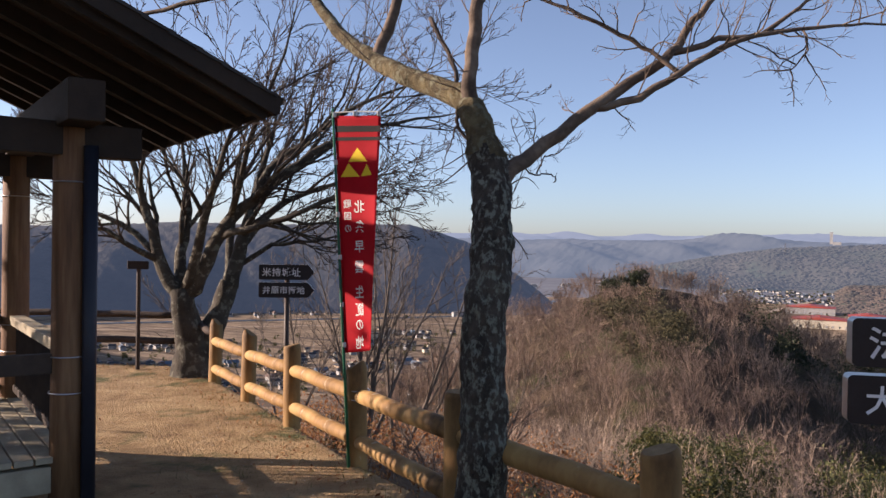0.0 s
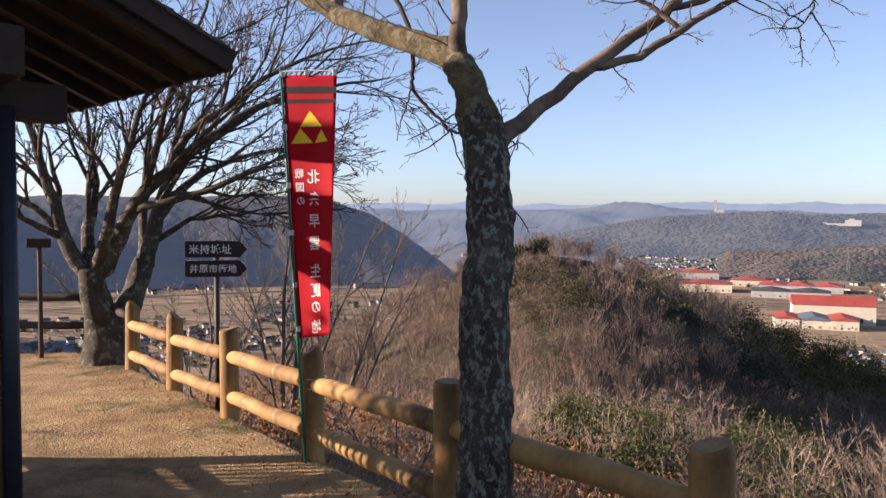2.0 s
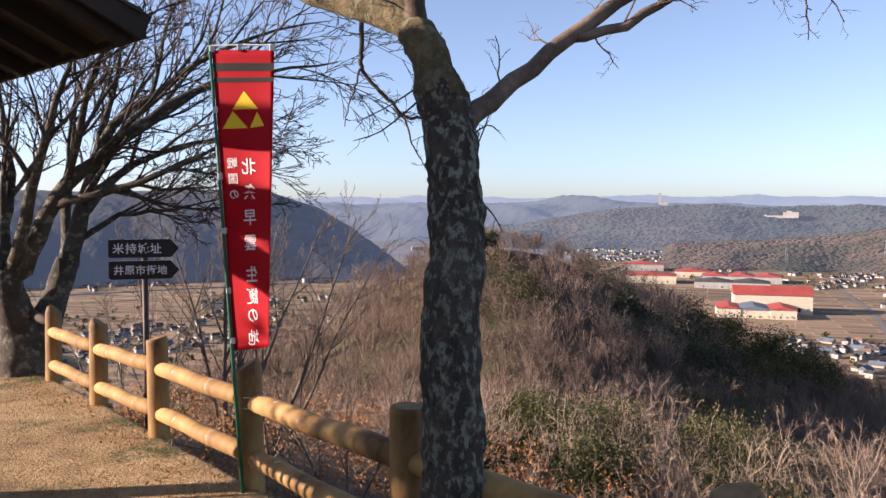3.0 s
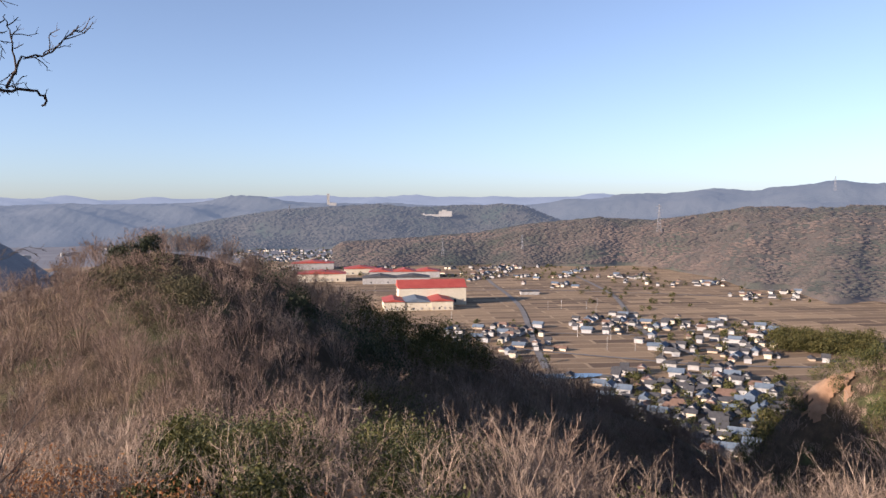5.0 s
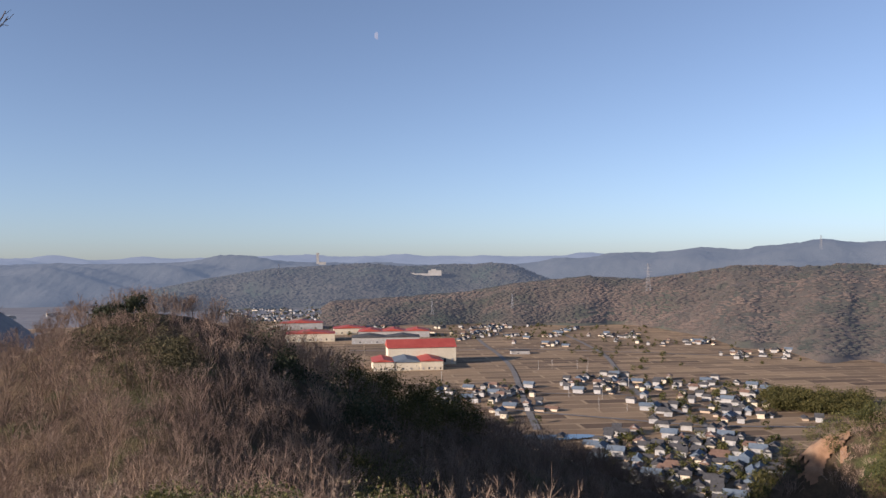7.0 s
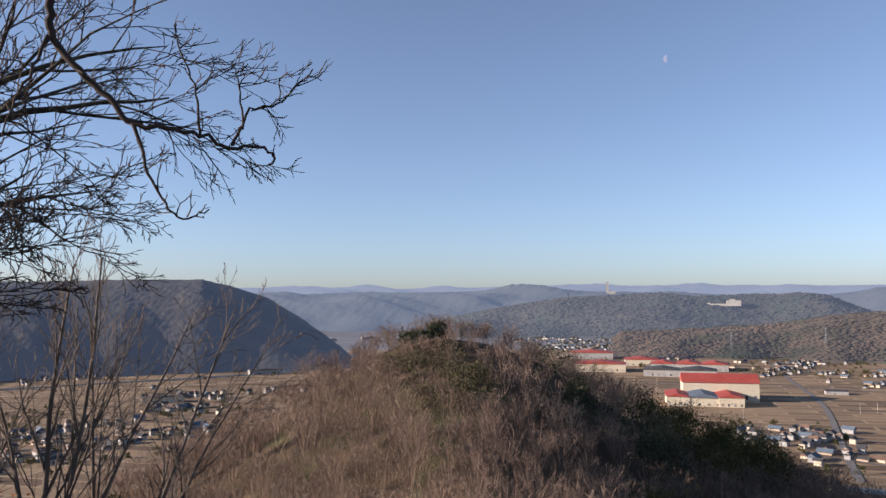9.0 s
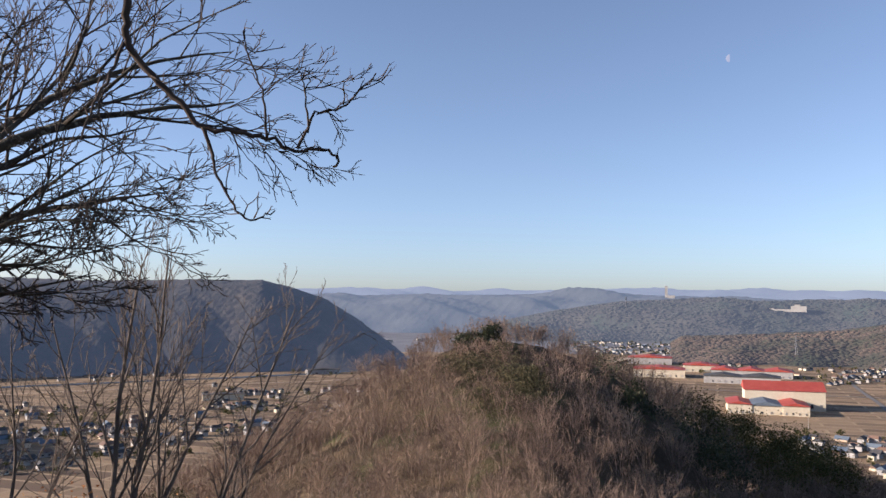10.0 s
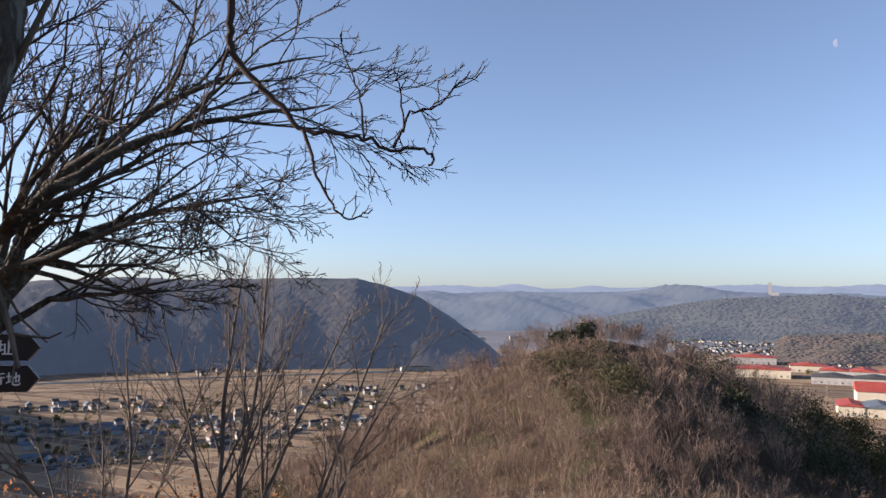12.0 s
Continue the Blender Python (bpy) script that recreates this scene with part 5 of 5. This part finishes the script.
px_, py_ = np.array([31.6, 33.8, 35.8, 30.0]), np.array([147.0, 146.5, 148.5, 149.0])
stuff("knoll_pines", leafy_crowns(px_, py_, np.array([3.4, 3.8, 3.3, 2.8]), 7, 20, 60, 0.24, 0.5, 0.15), M["pine"], "dark green pines on top of the knoll", "trees")

# the bank below the lookout: pale many-stemmed shrubs and evergreen bushes up to its brow
sx, sy = scatter(11, -30, 40, -6, 46, 1.15, lambda x, y: (outside(x, y) > 5) & (outside(x, y) <= 32) & (bearing(x, y) > -32) & (bearing(x, y) < 82) & (y > 3))
b_, s_ = bearing(sx, sy), outside(sx, sy)
brow_ = np.interp(b_, [-60, -10, 20, 40, 50, 55, 62, 90], [10, 14, 20, 20, 15, 13, 26, 30])
ok_ = (s_ < brow_ + 4) & ~((b_ < 5) & (np.random.default_rng(13).random(len(sx)) < 0.45))
sx, sy, b_, s_ = sx[ok_], sy[ok_], b_[ok_], s_[ok_]
hs = np.random.default_rng(12).uniform(0.9, 2.0, len(sx)) * np.clip(s_ / 12, 0.4, 1.0) * np.interp(b_, [-30, 0, 12, 24, 45, 51, 57, 80], [0.55, 0.65, 0.85, 1.1, 1.35, 1.05, 1.25, 1.9])
grn = wavy(sx, sy, 4.5, 14.0)
gsel = (((b_ > 12) & (b_ < 23) & (s_ > 9) & (s_ < 17)) | ((b_ > 29) & (b_ < 37) & (s_ > 12) & (s_ < 20)) | ((b_ > 47) & (b_ < 54) & (s_ > 8) & (s_ < 13))) & (grn > -0.1) | (grn > 0.86)
stuff("bank_shrubs", branched_shrubs(sx[~gsel], sy[~gsel], hs[~gsel], 15), M["shrub_pale"], "pale many-stemmed leafless shrubs on the bank", "shrubs")
stuff("bank_bushes", leafy_crowns(sx[gsel], sy[gsel], hs[gsel] * 0.95, 17, 40, 80, 0.05, 0.55, 0.05), M["evergreen"], "glossy evergreen bushes on the bank", "bushes")

# the woods of the hollow between the bank and the knoll
wx, wy = scatter(18, -60, 120, -10, 110, 3.8, lambda x, y: (outside(x, y) > 24) & (outside(x, y) <= 46) & (bearing(x, y) > -34) & (bearing(x, y) < 44) & (y > 4))
hw = np.random.default_rng(19).uniform(3.0, 5.2, len(wx))
stuff("slope_woods", bare_crowns(wx, wy, hw, 16, 56, 12, 0.032, 0.46, (0.0, 0.75)), M["wood_far"], "brown leafless woods on the slope below the bank", "woods")

# brush close under the fence
nx_, ny_ = scatter(21, -14, 16, -4, 24, 0.75, lambda x, y: (outside(x, y) > 0.5) & (outside(x, y) <= 10) & (bearing(x, y) > -60) & (bearing(x, y) < 85))
hn = np.random.default_rng(22).uniform(0.35, 1.15, len(nx_)) * np.clip(outside(nx_, ny_) / 3, 0.4, 1)
nb = np.random.default_rng(23).random(len(nx_))
stuff("brush", bare_crowns(nx_[nb < 0.8], ny_[nb < 0.8], hn[nb < 0.8], 24, 16, 3, 0.008, 0.6), M["shrub_pale"], "dry thin brush on the bank below the fence", "brush")
lf = (nb > 0.42) & (bearing(nx_, ny_) > -25) & (bearing(nx_, ny_) < 60) & (outside(nx_, ny_) > 1.2)
stuff("dry_leaf_shrubs", leafy_crowns(nx_[lf], ny_[lf], hn[lf] * 1.25, 25, 12, 9, 0.042, 0.55, 0.1), M["dead_leaf"], "low oak shrubs with dry orange leaves", "shrubs")
ge = (nb < 0.1) & (wavy(nx_, ny_, 3.0, 26.0) > 0.0)
stuff("bank_evergreens", leafy_crowns(nx_[ge], ny_[ge], hn[ge], 27, 16, 26, 0.035, 0.65, 0.05), M["evergreen"], "small green-leaved bushes on the bank", "bushes")

# the ridge on the far side of the hollow
rx, ry = scatter(31, 90, 330, -20, 260, 4.3, lambda x, y: (np.hypot(x - 262, y - 60) < 190) & (land(x, y) > VALLEY + 14) & (bearing(x, y) < 84) & (outside(x, y) > 64) & (kr(x, y) > 120) & ((x - 262) < 25))
g3 = wavy(rx, ry, 30, 33.0) + 0.4 * wavy(rx, ry, 9, 34.0) + 0.75 * np.exp(-(((rx - 300) * 128 + ry * 72) / 147 / 9.0 + 0.2) ** 2)
cutz = (bearing(rx, ry) > 58.5) & (bearing(rx, ry) < 61.6) & (land(rx, ry) < -46) & (land(rx, ry) > -66) & (np.random.default_rng(38).random(len(rx)) < 0.55)
hr = np.random.default_rng(32).uniform(4.0, 7.5, len(rx))
eg = (g3 > 0.42) & ~cutz
bg = (g3 <= 0.42) & ~cutz
stuff("ridge_woods", bare_crowns(rx[bg], ry[bg], hr[bg], 35, 24, 6, 0.1), M["wood_far"], "brown leafless woods on the ridge", "woods")
stuff("ridge_evergreens", leafy_crowns(rx[eg], ry[eg], hr[eg], 36, 20, 26, 0.3), M["evergreen"], "green trees on the ridge side", "trees")
vx, vy = scatter(41, 250, 720, 120, 480, 7.0, lambda x, y: (land(x, y) < VALLEY + 18) & (((bearing(x, y) > 56.5) & (bearing(x, y) < 64) & (np.hypot(x, y) > 330) & (np.hypot(x, y) < 470)) | ((bearing(x, y) > 57) & (bearing(x, y) < 63) & (np.hypot(x, y) > 720) & (np.hypot(x, y) < 790))))
stuff("valley_evergreens", leafy_crowns(vx, vy, np.random.default_rng(42).uniform(8, 14, len(vx)), 43, 22, 20, 0.8), M["bamboo"], "green groves at the foot of the ridge", "trees")


# ---- valley: houses, works, roads ----
def polar(b, d):
    return 0.6 + math.sin(radians(b)) * d, 3.0 + math.cos(radians(b)) * d


def house_mesh_set(rng, kind):
    w, d, e = rng.uniform(5.0, 10.5), rng.uniform(4.0, 7.5), rng.choice([2.3, 2.6, 4.4])
    pitch, over = rng.uniform(0.5, 0.75), 1.0
    wall = Geo()
    wall.box((0, 0, e / 2 - 1), (w, d, e + 2))
    for sx2 in (-1, 1):
        k = len(wall.v)
        wall.v += [Vector((sx2 * w / 2, -d / 2, e)), Vector((sx2 * w / 2, d / 2, e)), Vector((sx2 * w / 2, 0, e + pitch * d / 2))]
        wall.f.append((k, k + 1, k + 2))
    roof = Geo()
    hip = w * 0.22 if kind % 3 == 0 else 0.0
    o = over
    zt, zb = e + pitch * d / 2 + 0.25, e - pitch * o + 0.1
    roof.v = [Vector((-w / 2 - o, -d / 2 - o, zb)), Vector((w / 2 + o, -d / 2 - o, zb)), Vector((w / 2 + o, d / 2 + o, zb)), Vector((-w / 2 - o, d / 2 + o, zb)),
              Vector((-w / 2 - o + hip, 0, zt)), Vector((w / 2 + o - hip, 0, zt))]
    roof.f = [(0, 1, 5, 4), (2, 3, 4, 5), (3, 0, 4), (1, 2, 5), (0, 3, 2, 1)]
    wins = []
    for k in range(3):
        g = Geo()
        g.box((-w / 2 + w * (k + 0.8) / 3.6, -d / 2 - 0.03, 1.6 if k != 1 or e < 4 else 4.1), (1.7, 0.1, 1.3))
        wins.append(g)
    return wall, roof, wins


CLUSTERS = [(46.5, 57, 380, 585, 190), (34, 41, 640, 815, 40), (49.5, 56.5, 660, 860, 80), (44.6, 49.5, 800, 1150, 34), (34, 42, 1380, 1640, 64), (42, 48.6, 1200, 1610, 46),
            (48, 59, 1040, 1560, 66), (19.5, 28, 1900, 2440, 190), (26, 30.5, 1480, 1640, 24), (-5, 2.5, 890, 1090, 52), (-27, -11, 640, 1000, 125), (-14, 3, 1280, 1420, 24), (10, 20, 2500, 2900, 50), (47, 57, 300, 385, 60), (-16, 4, 640, 900, 60)]


def houses():
    rng = random.Random(3)
    walls = ["wall_white", "wall_grey", "wall_cream", "wall_white", "wall_tan", "wall_grey"]
    roofs = ["roof_dark", "roof_dark", "roof_brown", "roof_dark", "roof_blue", "roof_dark", "roof_dark"]
    spots = []
    for b0, b1, d0, d1, n in CLUSTERS:
        made = 0
        seeds = [polar(rng.uniform(b0, b1), rng.uniform(d0, d1)) for _ in range(max(3, n // 8))]
        for _ in range(n * 14):
            if made >= n:
                break
            cx, cy = rng.choice(seeds)
            a, run = radians(29 + rng.choice([0, 0, 90])), rng.gauss(0, 32)
            x, y = cx + math.cos(a) * run + rng.gauss(0, 9), cy + math.sin(a) * run + rng.gauss(0, 9)
            d = math.hypot(x, y)
            if land_at(x, y) > VALLEY + 7 or any((x - p) ** 2 + (y - q) ** 2 < 8.3 ** 2 for p, q, _ in spots):
                continue
            spots.append((x, y, d))
            made += 1
    spots.sort(key=lambda s: s[2])
    names = {"wall_white": "white", "wall_cream": "cream", "wall_tan": "tan", "wall_grey": "grey", "roof_dark": "grey tiled", "roof_brown": "brown tiled", "roof_blue": "blue-grey"}
    variants = []
    for k in range(12):
        wm, rm = walls[k % 6], roofs[k % 7]
        w, r, wins = house_mesh_set(rng, k)
        variants.append((w, r, wins, wm, rm))
    protos = {}
    rest = {}
    for i, (x, y, d) in enumerate(spots):
        k = rng.randrange(12)
        turn_z = rng.choice([29, 29, 119, 35, 122]) + rng.uniform(-8, 8)
        m = pose(x, y, land_at(x, y), 0, 0, turn_z)
        w, r, wins, wm, rm = variants[k]
        if i < 300:
            if k not in protos:
                ob = empty("house", (0, 0, 0), f"{names[wm]} house with a {names[rm]} roof", "house", "valley houses")
                ob.matrix_world = m
                wa = part("wall", w, M[wm], ob)
                part("roof", r, M[rm], ob)
                for g in wins:
                    part("window", g, M["glass_dark"], wa)
                protos[k] = ob
            else:
                copy_thing(protos[k], m)
        else:
            for g, mat in ((w, wm), (r, rm)):
                t = rest.setdefault(mat, Geo())
                base = len(t.v)
                t.v += [m @ p for p in g.v]
                t.f += [tuple(base + q for q in f) for f in g.f]
    for mat, g in rest.items():
        ob = new("distant_houses", g.mesh("distant_houses", M[mat]))
        tagged(ob, "far small houses of the valley town", "houses", kind="stuff")


houses()


def works(b, d, width, depth, height, roof_mat, wall_mat, turn_z, label, bays=1, long_ridge=False):
    x, y = polar(b, d)
    ob = empty("warehouse", (x, y, VALLEY), label, "warehouse", "industrial buildings", rz=turn_z)
    g = Geo()
    g.box((0, 0, height / 2 - 2), (width, depth, height + 4))
    w = part("wall", g, M[wall_mat], ob)
    bw = width / bays
    for k in range(bays):
        g = Geo()
        cx = -width / 2 + bw * (k + 0.5)
        o, rise = 1.2, min(depth, bw * 1.4) * 0.09
        z0 = height
        g.v = [Vector((cx - bw / 2 - o, -depth / 2 - o, z0)), Vector((cx + bw / 2 + o, -depth / 2 - o, z0)), Vector((cx + bw / 2 + o, depth / 2 + o, z0)), Vector((cx - bw / 2 - o, depth / 2 + o, z0)),
               Vector((cx, -depth / 2 - o, z0 + rise)), Vector((cx, depth / 2 + o, z0 + rise))]
        g.f = [(0, 4, 5, 3), (4, 1, 2, 5), (0, 1, 4), (2, 3, 5), (0, 3, 2, 1)]
        if long_ridge:
            rise = depth * 0.2
            g.v[4], g.v[5] = Vector((cx - bw / 2 - o, 0, z0 + rise)), Vector((cx + bw / 2 + o, 0, z0 + rise))
            g.f = [(0, 1, 5, 4), (2, 3, 4, 5), (3, 0, 4), (1, 2, 5), (0, 3, 2, 1)]
        part("roof", g, M[roof_mat], ob)
    n = max(4, int(width / 9))
    for k in range(n):
        g = Geo()
        g.box((-width / 2 + width * (k + 0.5) / n, -depth / 2 - 0.06, height * 0.24), (width / n * 0.3, 0.16, height * 0.22))
        part("window" if k % 3 else "door", g, M["glass_dark" if k % 3 == 1 else "steel"], w)
    return ob


works(33.1, 1020, 86, 46, 22, "roof_red", "wall_cream", -27, "large cream warehouse with a red metal roof", 1, True)
works(30.35, 968, 25, 52, 11, "roof_red", "wall_cream", -27, "low cream wing with a red gable roof")
works(32.0, 970, 40, 50, 10, "roof_blue", "wall_cream", -27, "low cream wing with a blue-grey roof")
works(33.75, 972, 27, 52, 11, "roof_red", "wall_cream", -27, "low cream wing with a red gable roof")
works(30.6, 1310, 110, 45, 10, "roof_dark", "wall_white", -31, "long white warehouse with a dark flat roof", 2)
works(31.2, 1420, 125, 50, 11, "roof_red", "wall_white", -31, "white works building with several red roofs", 3)
works(25.2, 1370, 82, 50, 13, "roof_red", "wall_cream", -26, "cream warehouse with a red roof")
works(24.6, 1640, 84, 50, 13, "roof_red", "wall_white", -26, "white warehouse with a red roof")
works(28.0, 1500, 60, 45, 11, "roof_red", "wall_cream", -26, "cream warehouse with a dark red roof")
works(40.3, 1120, 26, 12, 5, "roof_dark", "wall_white", -31, "small white shed beside a field road")
works(55.5, 400, 18, 10, 6, "roof_dark", "wall_cream", 25, "cream long house with a grey roof")
works(1.3, 1330, 52, 18, 8, "roof_dark", "wall_white", 10, "white long building by the railway")
works(-5.5, 1010, 48, 14, 7, "roof_dark", "wall_cream", 8, "long cream building in the valley")
works(8.6, 2360, 46, 20, 9, "wall_white", "wall_white", 0, "white hall in the far valley")
works(6.0, 2300, 24, 18, 8, "wall_white", "wall_white", 0, "white hall in the far valley")


def hill_building(b, d, z, parts_, label, name, category):
    x, y = polar(b, d)
    ob = empty(name, (x, y, z), label, category, rz=-b)
    for nm, c, s in parts_:
        g = Geo()
        g.box(c, s)
        part(nm, g, M["wall_white"], ob)
    return ob


hill_building(25.75, 2770, 22, [("tower", (0, 0, 12), (9, 8, 36)), ("wing", (16, 0, -4), (24, 12, 10)), ("parapet", (0, 0, 31), (10.5, 9.5, 3))], "white tower building on a wooded hill", "tower_building", "tower")
hill_building(33.9, 2640, -26, [("wall", (14, 0, 8), (44, 14, 18)), ("block", (-32, 0, 3), (48, 12, 8)), ("block", (-66, 0, 6), (22, 10, 7)), ("block", (10, 0, 19), (16, 10, 5))], "white institution building on a wooded hill", "institution", "building")


def pylon(b, d, z, h):
    x, y = polar(b, d)
    ob = empty("pylon", (x, y, z), "grey steel lattice power pylon on a wooded ridge", "pylon", "power pylons", rz=-b + 20)
    w = h * 0.085
    for sx2 in (-1, 1):
        for sy2 in (-1, 1):
            g = Geo()
            g.tube([Vector((sx2 * w, sy2 * w, -12)), Vector((sx2 * w * 0.45, sy2 * w * 0.45, h * 0.55)), Vector((sx2 * w * 0.12, sy2 * w * 0.12, h))], [0.4, 0.35, 0.25], 4)
            part("leg", g, M["pylon"], ob)
    for k, (f, arm) in enumerate(((0.62, 0.2), (0.76, 0.17), (0.9, 0.14))):
        g = Geo()
        g.tube([Vector((-h * arm, 0, h * f)), Vector((0, 0, h * (f + 0.03))), Vector((h * arm, 0, h * f))], [0.3, 0.45, 0.3], 4)
        part("arm", g, M["pylon"], ob)
    g = Geo()
    for k in range(9):
        f0, f1 = k / 9, (k + 1) / 9
        a, c = w * (1 - 0.88 * f0), w * (1 - 0.88 * f1)
        g.tube([Vector((-a, -a, h * f0)), Vector((c, -c, h * f1))], [0.2, 0.2], 3)
        g.tube([Vector((a, -a, h * f0)), Vector((-c, -c, h * f1))], [0.2, 0.2], 3)
    part("bracing", g, M["pylon"], ob)


for b, d, z, h in ((49.4, 1760, -42, 48), (66.7, 1750, -25, 60), (60.5, 2900, 62, 36), (34.0, 1720, -90, 26), (39.8, 1720, -82, 24), (23.0, 2500, -8, 24)):
    pylon(b, d, z, h)


def road(points, width, mat="asphalt", name="road", label="narrow grey road between the fields", lift=0.5):
    pts = smooth_line([(*polar(b, d), 0) for b, d in points], 8)
    g = Geo()
    for i, p in enumerate(pts):
        d = (pts[min(i + 1, len(pts) - 1)] - pts[max(i - 1, 0)]).normalized()
        s = Vector((-d.y, d.x, 0)) * width / 2
        for q in (p - s, p + s):
            g.v.append(Vector((q.x, q.y, land_at(q.x, q.y) + lift)))
    for i in range(len(pts) - 1):
        g.f.append((2 * i, 2 * i + 2, 2 * i + 3, 2 * i + 1))
    ob = new(name, g.mesh(name, M[mat]))
    return tagged(ob, label, "road", kind="structure")


road([(41.5, 600), (40.6, 720), (39.5, 1000), (37.5, 1300), (36.5, 1560)], 6)
road([(55, 560), (53, 640), (52, 680), (49, 760), (47.5, 900), (46, 1150), (43, 1500)], 6)
road([(38, 690), (46, 655), (53, 640), (60, 660)], 5)
road([(28, 1180), (33, 1160), (40, 1180), (48, 1150), (58, 1130)], 6)
road([(36, 780), (44, 770), (50, 775)], 3.5)
road([(-30, 1150), (-15, 1130), (-6, 1160), (2, 1200), (7, 1300), (10, 1700)], 5, "wall_tan", "railway", "pale raised railway bank across the valley", 3.0)
road([(-30, 1260), (-15, 1250), (-4, 1290), (4, 1400), (8, 1800)], 18, "water", "river", "grey river along the foot of the hill", 0.5)
road([(22, 1600), (25, 2000), (27, 2100), (30, 2150)], 16, "wall_tan", "railway", "pale raised bank by the town", 3.0)


def pond():
    g = Geo()
    x, y = polar(42.6, 572)
    for k in range(28):
        a = k / 28 * 2 * math.pi
        r = 1 + 0.12 * math.sin(3 * a + 1)
        g.v.append(Vector((x + 30 * r * math.cos(a) * 0.85 - 9 * r * math.sin(a), y + 14 * r * math.sin(a) - 12 * math.cos(a), land_at(x, y) + 1.2)))
    g.f.append(tuple(range(28)))
    ob = new("pond", g.mesh("pond", M["water"]))
    tagged(ob, "pale blue pond beside the village", "pond", kind="structure")


pond()


def garden_trees():
    """Dark rounded trees and hedges among the valley houses."""
    rng = np.random.default_rng(61)
    xs, ys = [], []
    for b0, b1, d0, d1, n in CLUSTERS:
        m = int(n * 0.9)
        b, d = np.radians(rng.uniform(b0 - 0.6, b1 + 0.6, m)), rng.uniform(d0 * 0.97, d1 * 1.03, m)
        xs.append(0.6 + np.sin(b) * d)
        ys.append(3 + np.cos(b) * d)
    x, y = np.concatenate(xs), np.concatenate(ys)
    k = land(x, y) < VALLEY + 8
    x, y = x[k], y[k]
    stuff("garden_trees", leafy_crowns(x, y, rng.uniform(3, 7, len(x)), 62, 12, 14, 0.75, 0.5, 0.05), M["evergreen"], "dark garden trees among the houses", "trees")


garden_trees()


def utility_poles():
    rng = random.Random(66)
    g = Geo()
    g.tube([Vector((0, 0, -1)), Vector((0, 0, 11))], [0.22, 0.16], 6)
    first = None
    for k in range(34):
        b, d = rng.choice([(rng.uniform(46, 57), rng.uniform(390, 800)), (rng.uniform(34, 50), rng.uniform(620, 1000)), (rng.uniform(-12, 2), rng.uniform(640, 1050))])
        x, y = polar(b, d)
        if land_at(x, y) > VALLEY + 6:
            continue
        m = pose(x, y, land_at(x, y), 0, 0, rng.uniform(0, 180))
        if first is None:
            first = empty("utility_pole", (0, 0, 0), "grey concrete utility pole beside a field road", "utility pole", "utility poles")
            first.matrix_world = m
            part("pole", g, M["concrete"], first)
            a = Geo()
            a.box((0, 0, 10.2), (1.8, 0.15, 0.15))
            part("crossarm", a, M["pylon"], first)
        else:
            copy_thing(first, m)


utility_poles()


def moon():
    """The pale half moon over the valley."""
    g = Geo()
    c, r = Vector((1928, 3319, 1136)), 18.0
    view = c.normalized()
    right = view.cross(Vector((0, 0, 1))).normalized()
    up = right.cross(view)
    n, m = 14, 5
    for j in range(m + 1):
        f = j / m
        for i in range(n + 1):
            a = -math.pi / 2 + math.pi * i / n
            x = -math.cos(a) * (1 - f) + 0.1 * math.cos(a) * f
            g.v.append(c + (right * x * 0.9 + up * math.sin(a)) * r - view * math.sqrt(max(0, 1 - x * x - math.sin(a) ** 2)) * r * 0.4)
    for j in range(m):
        for i in range(n):
            k = j * (n + 1) + i
            g.f.append((k, k + 1, k + n + 2, k + n + 1))
    ob = new("moon", g.mesh("moon", M["moon"], True))
    tagged(ob, "pale half moon in the morning sky", "moon")


moon()
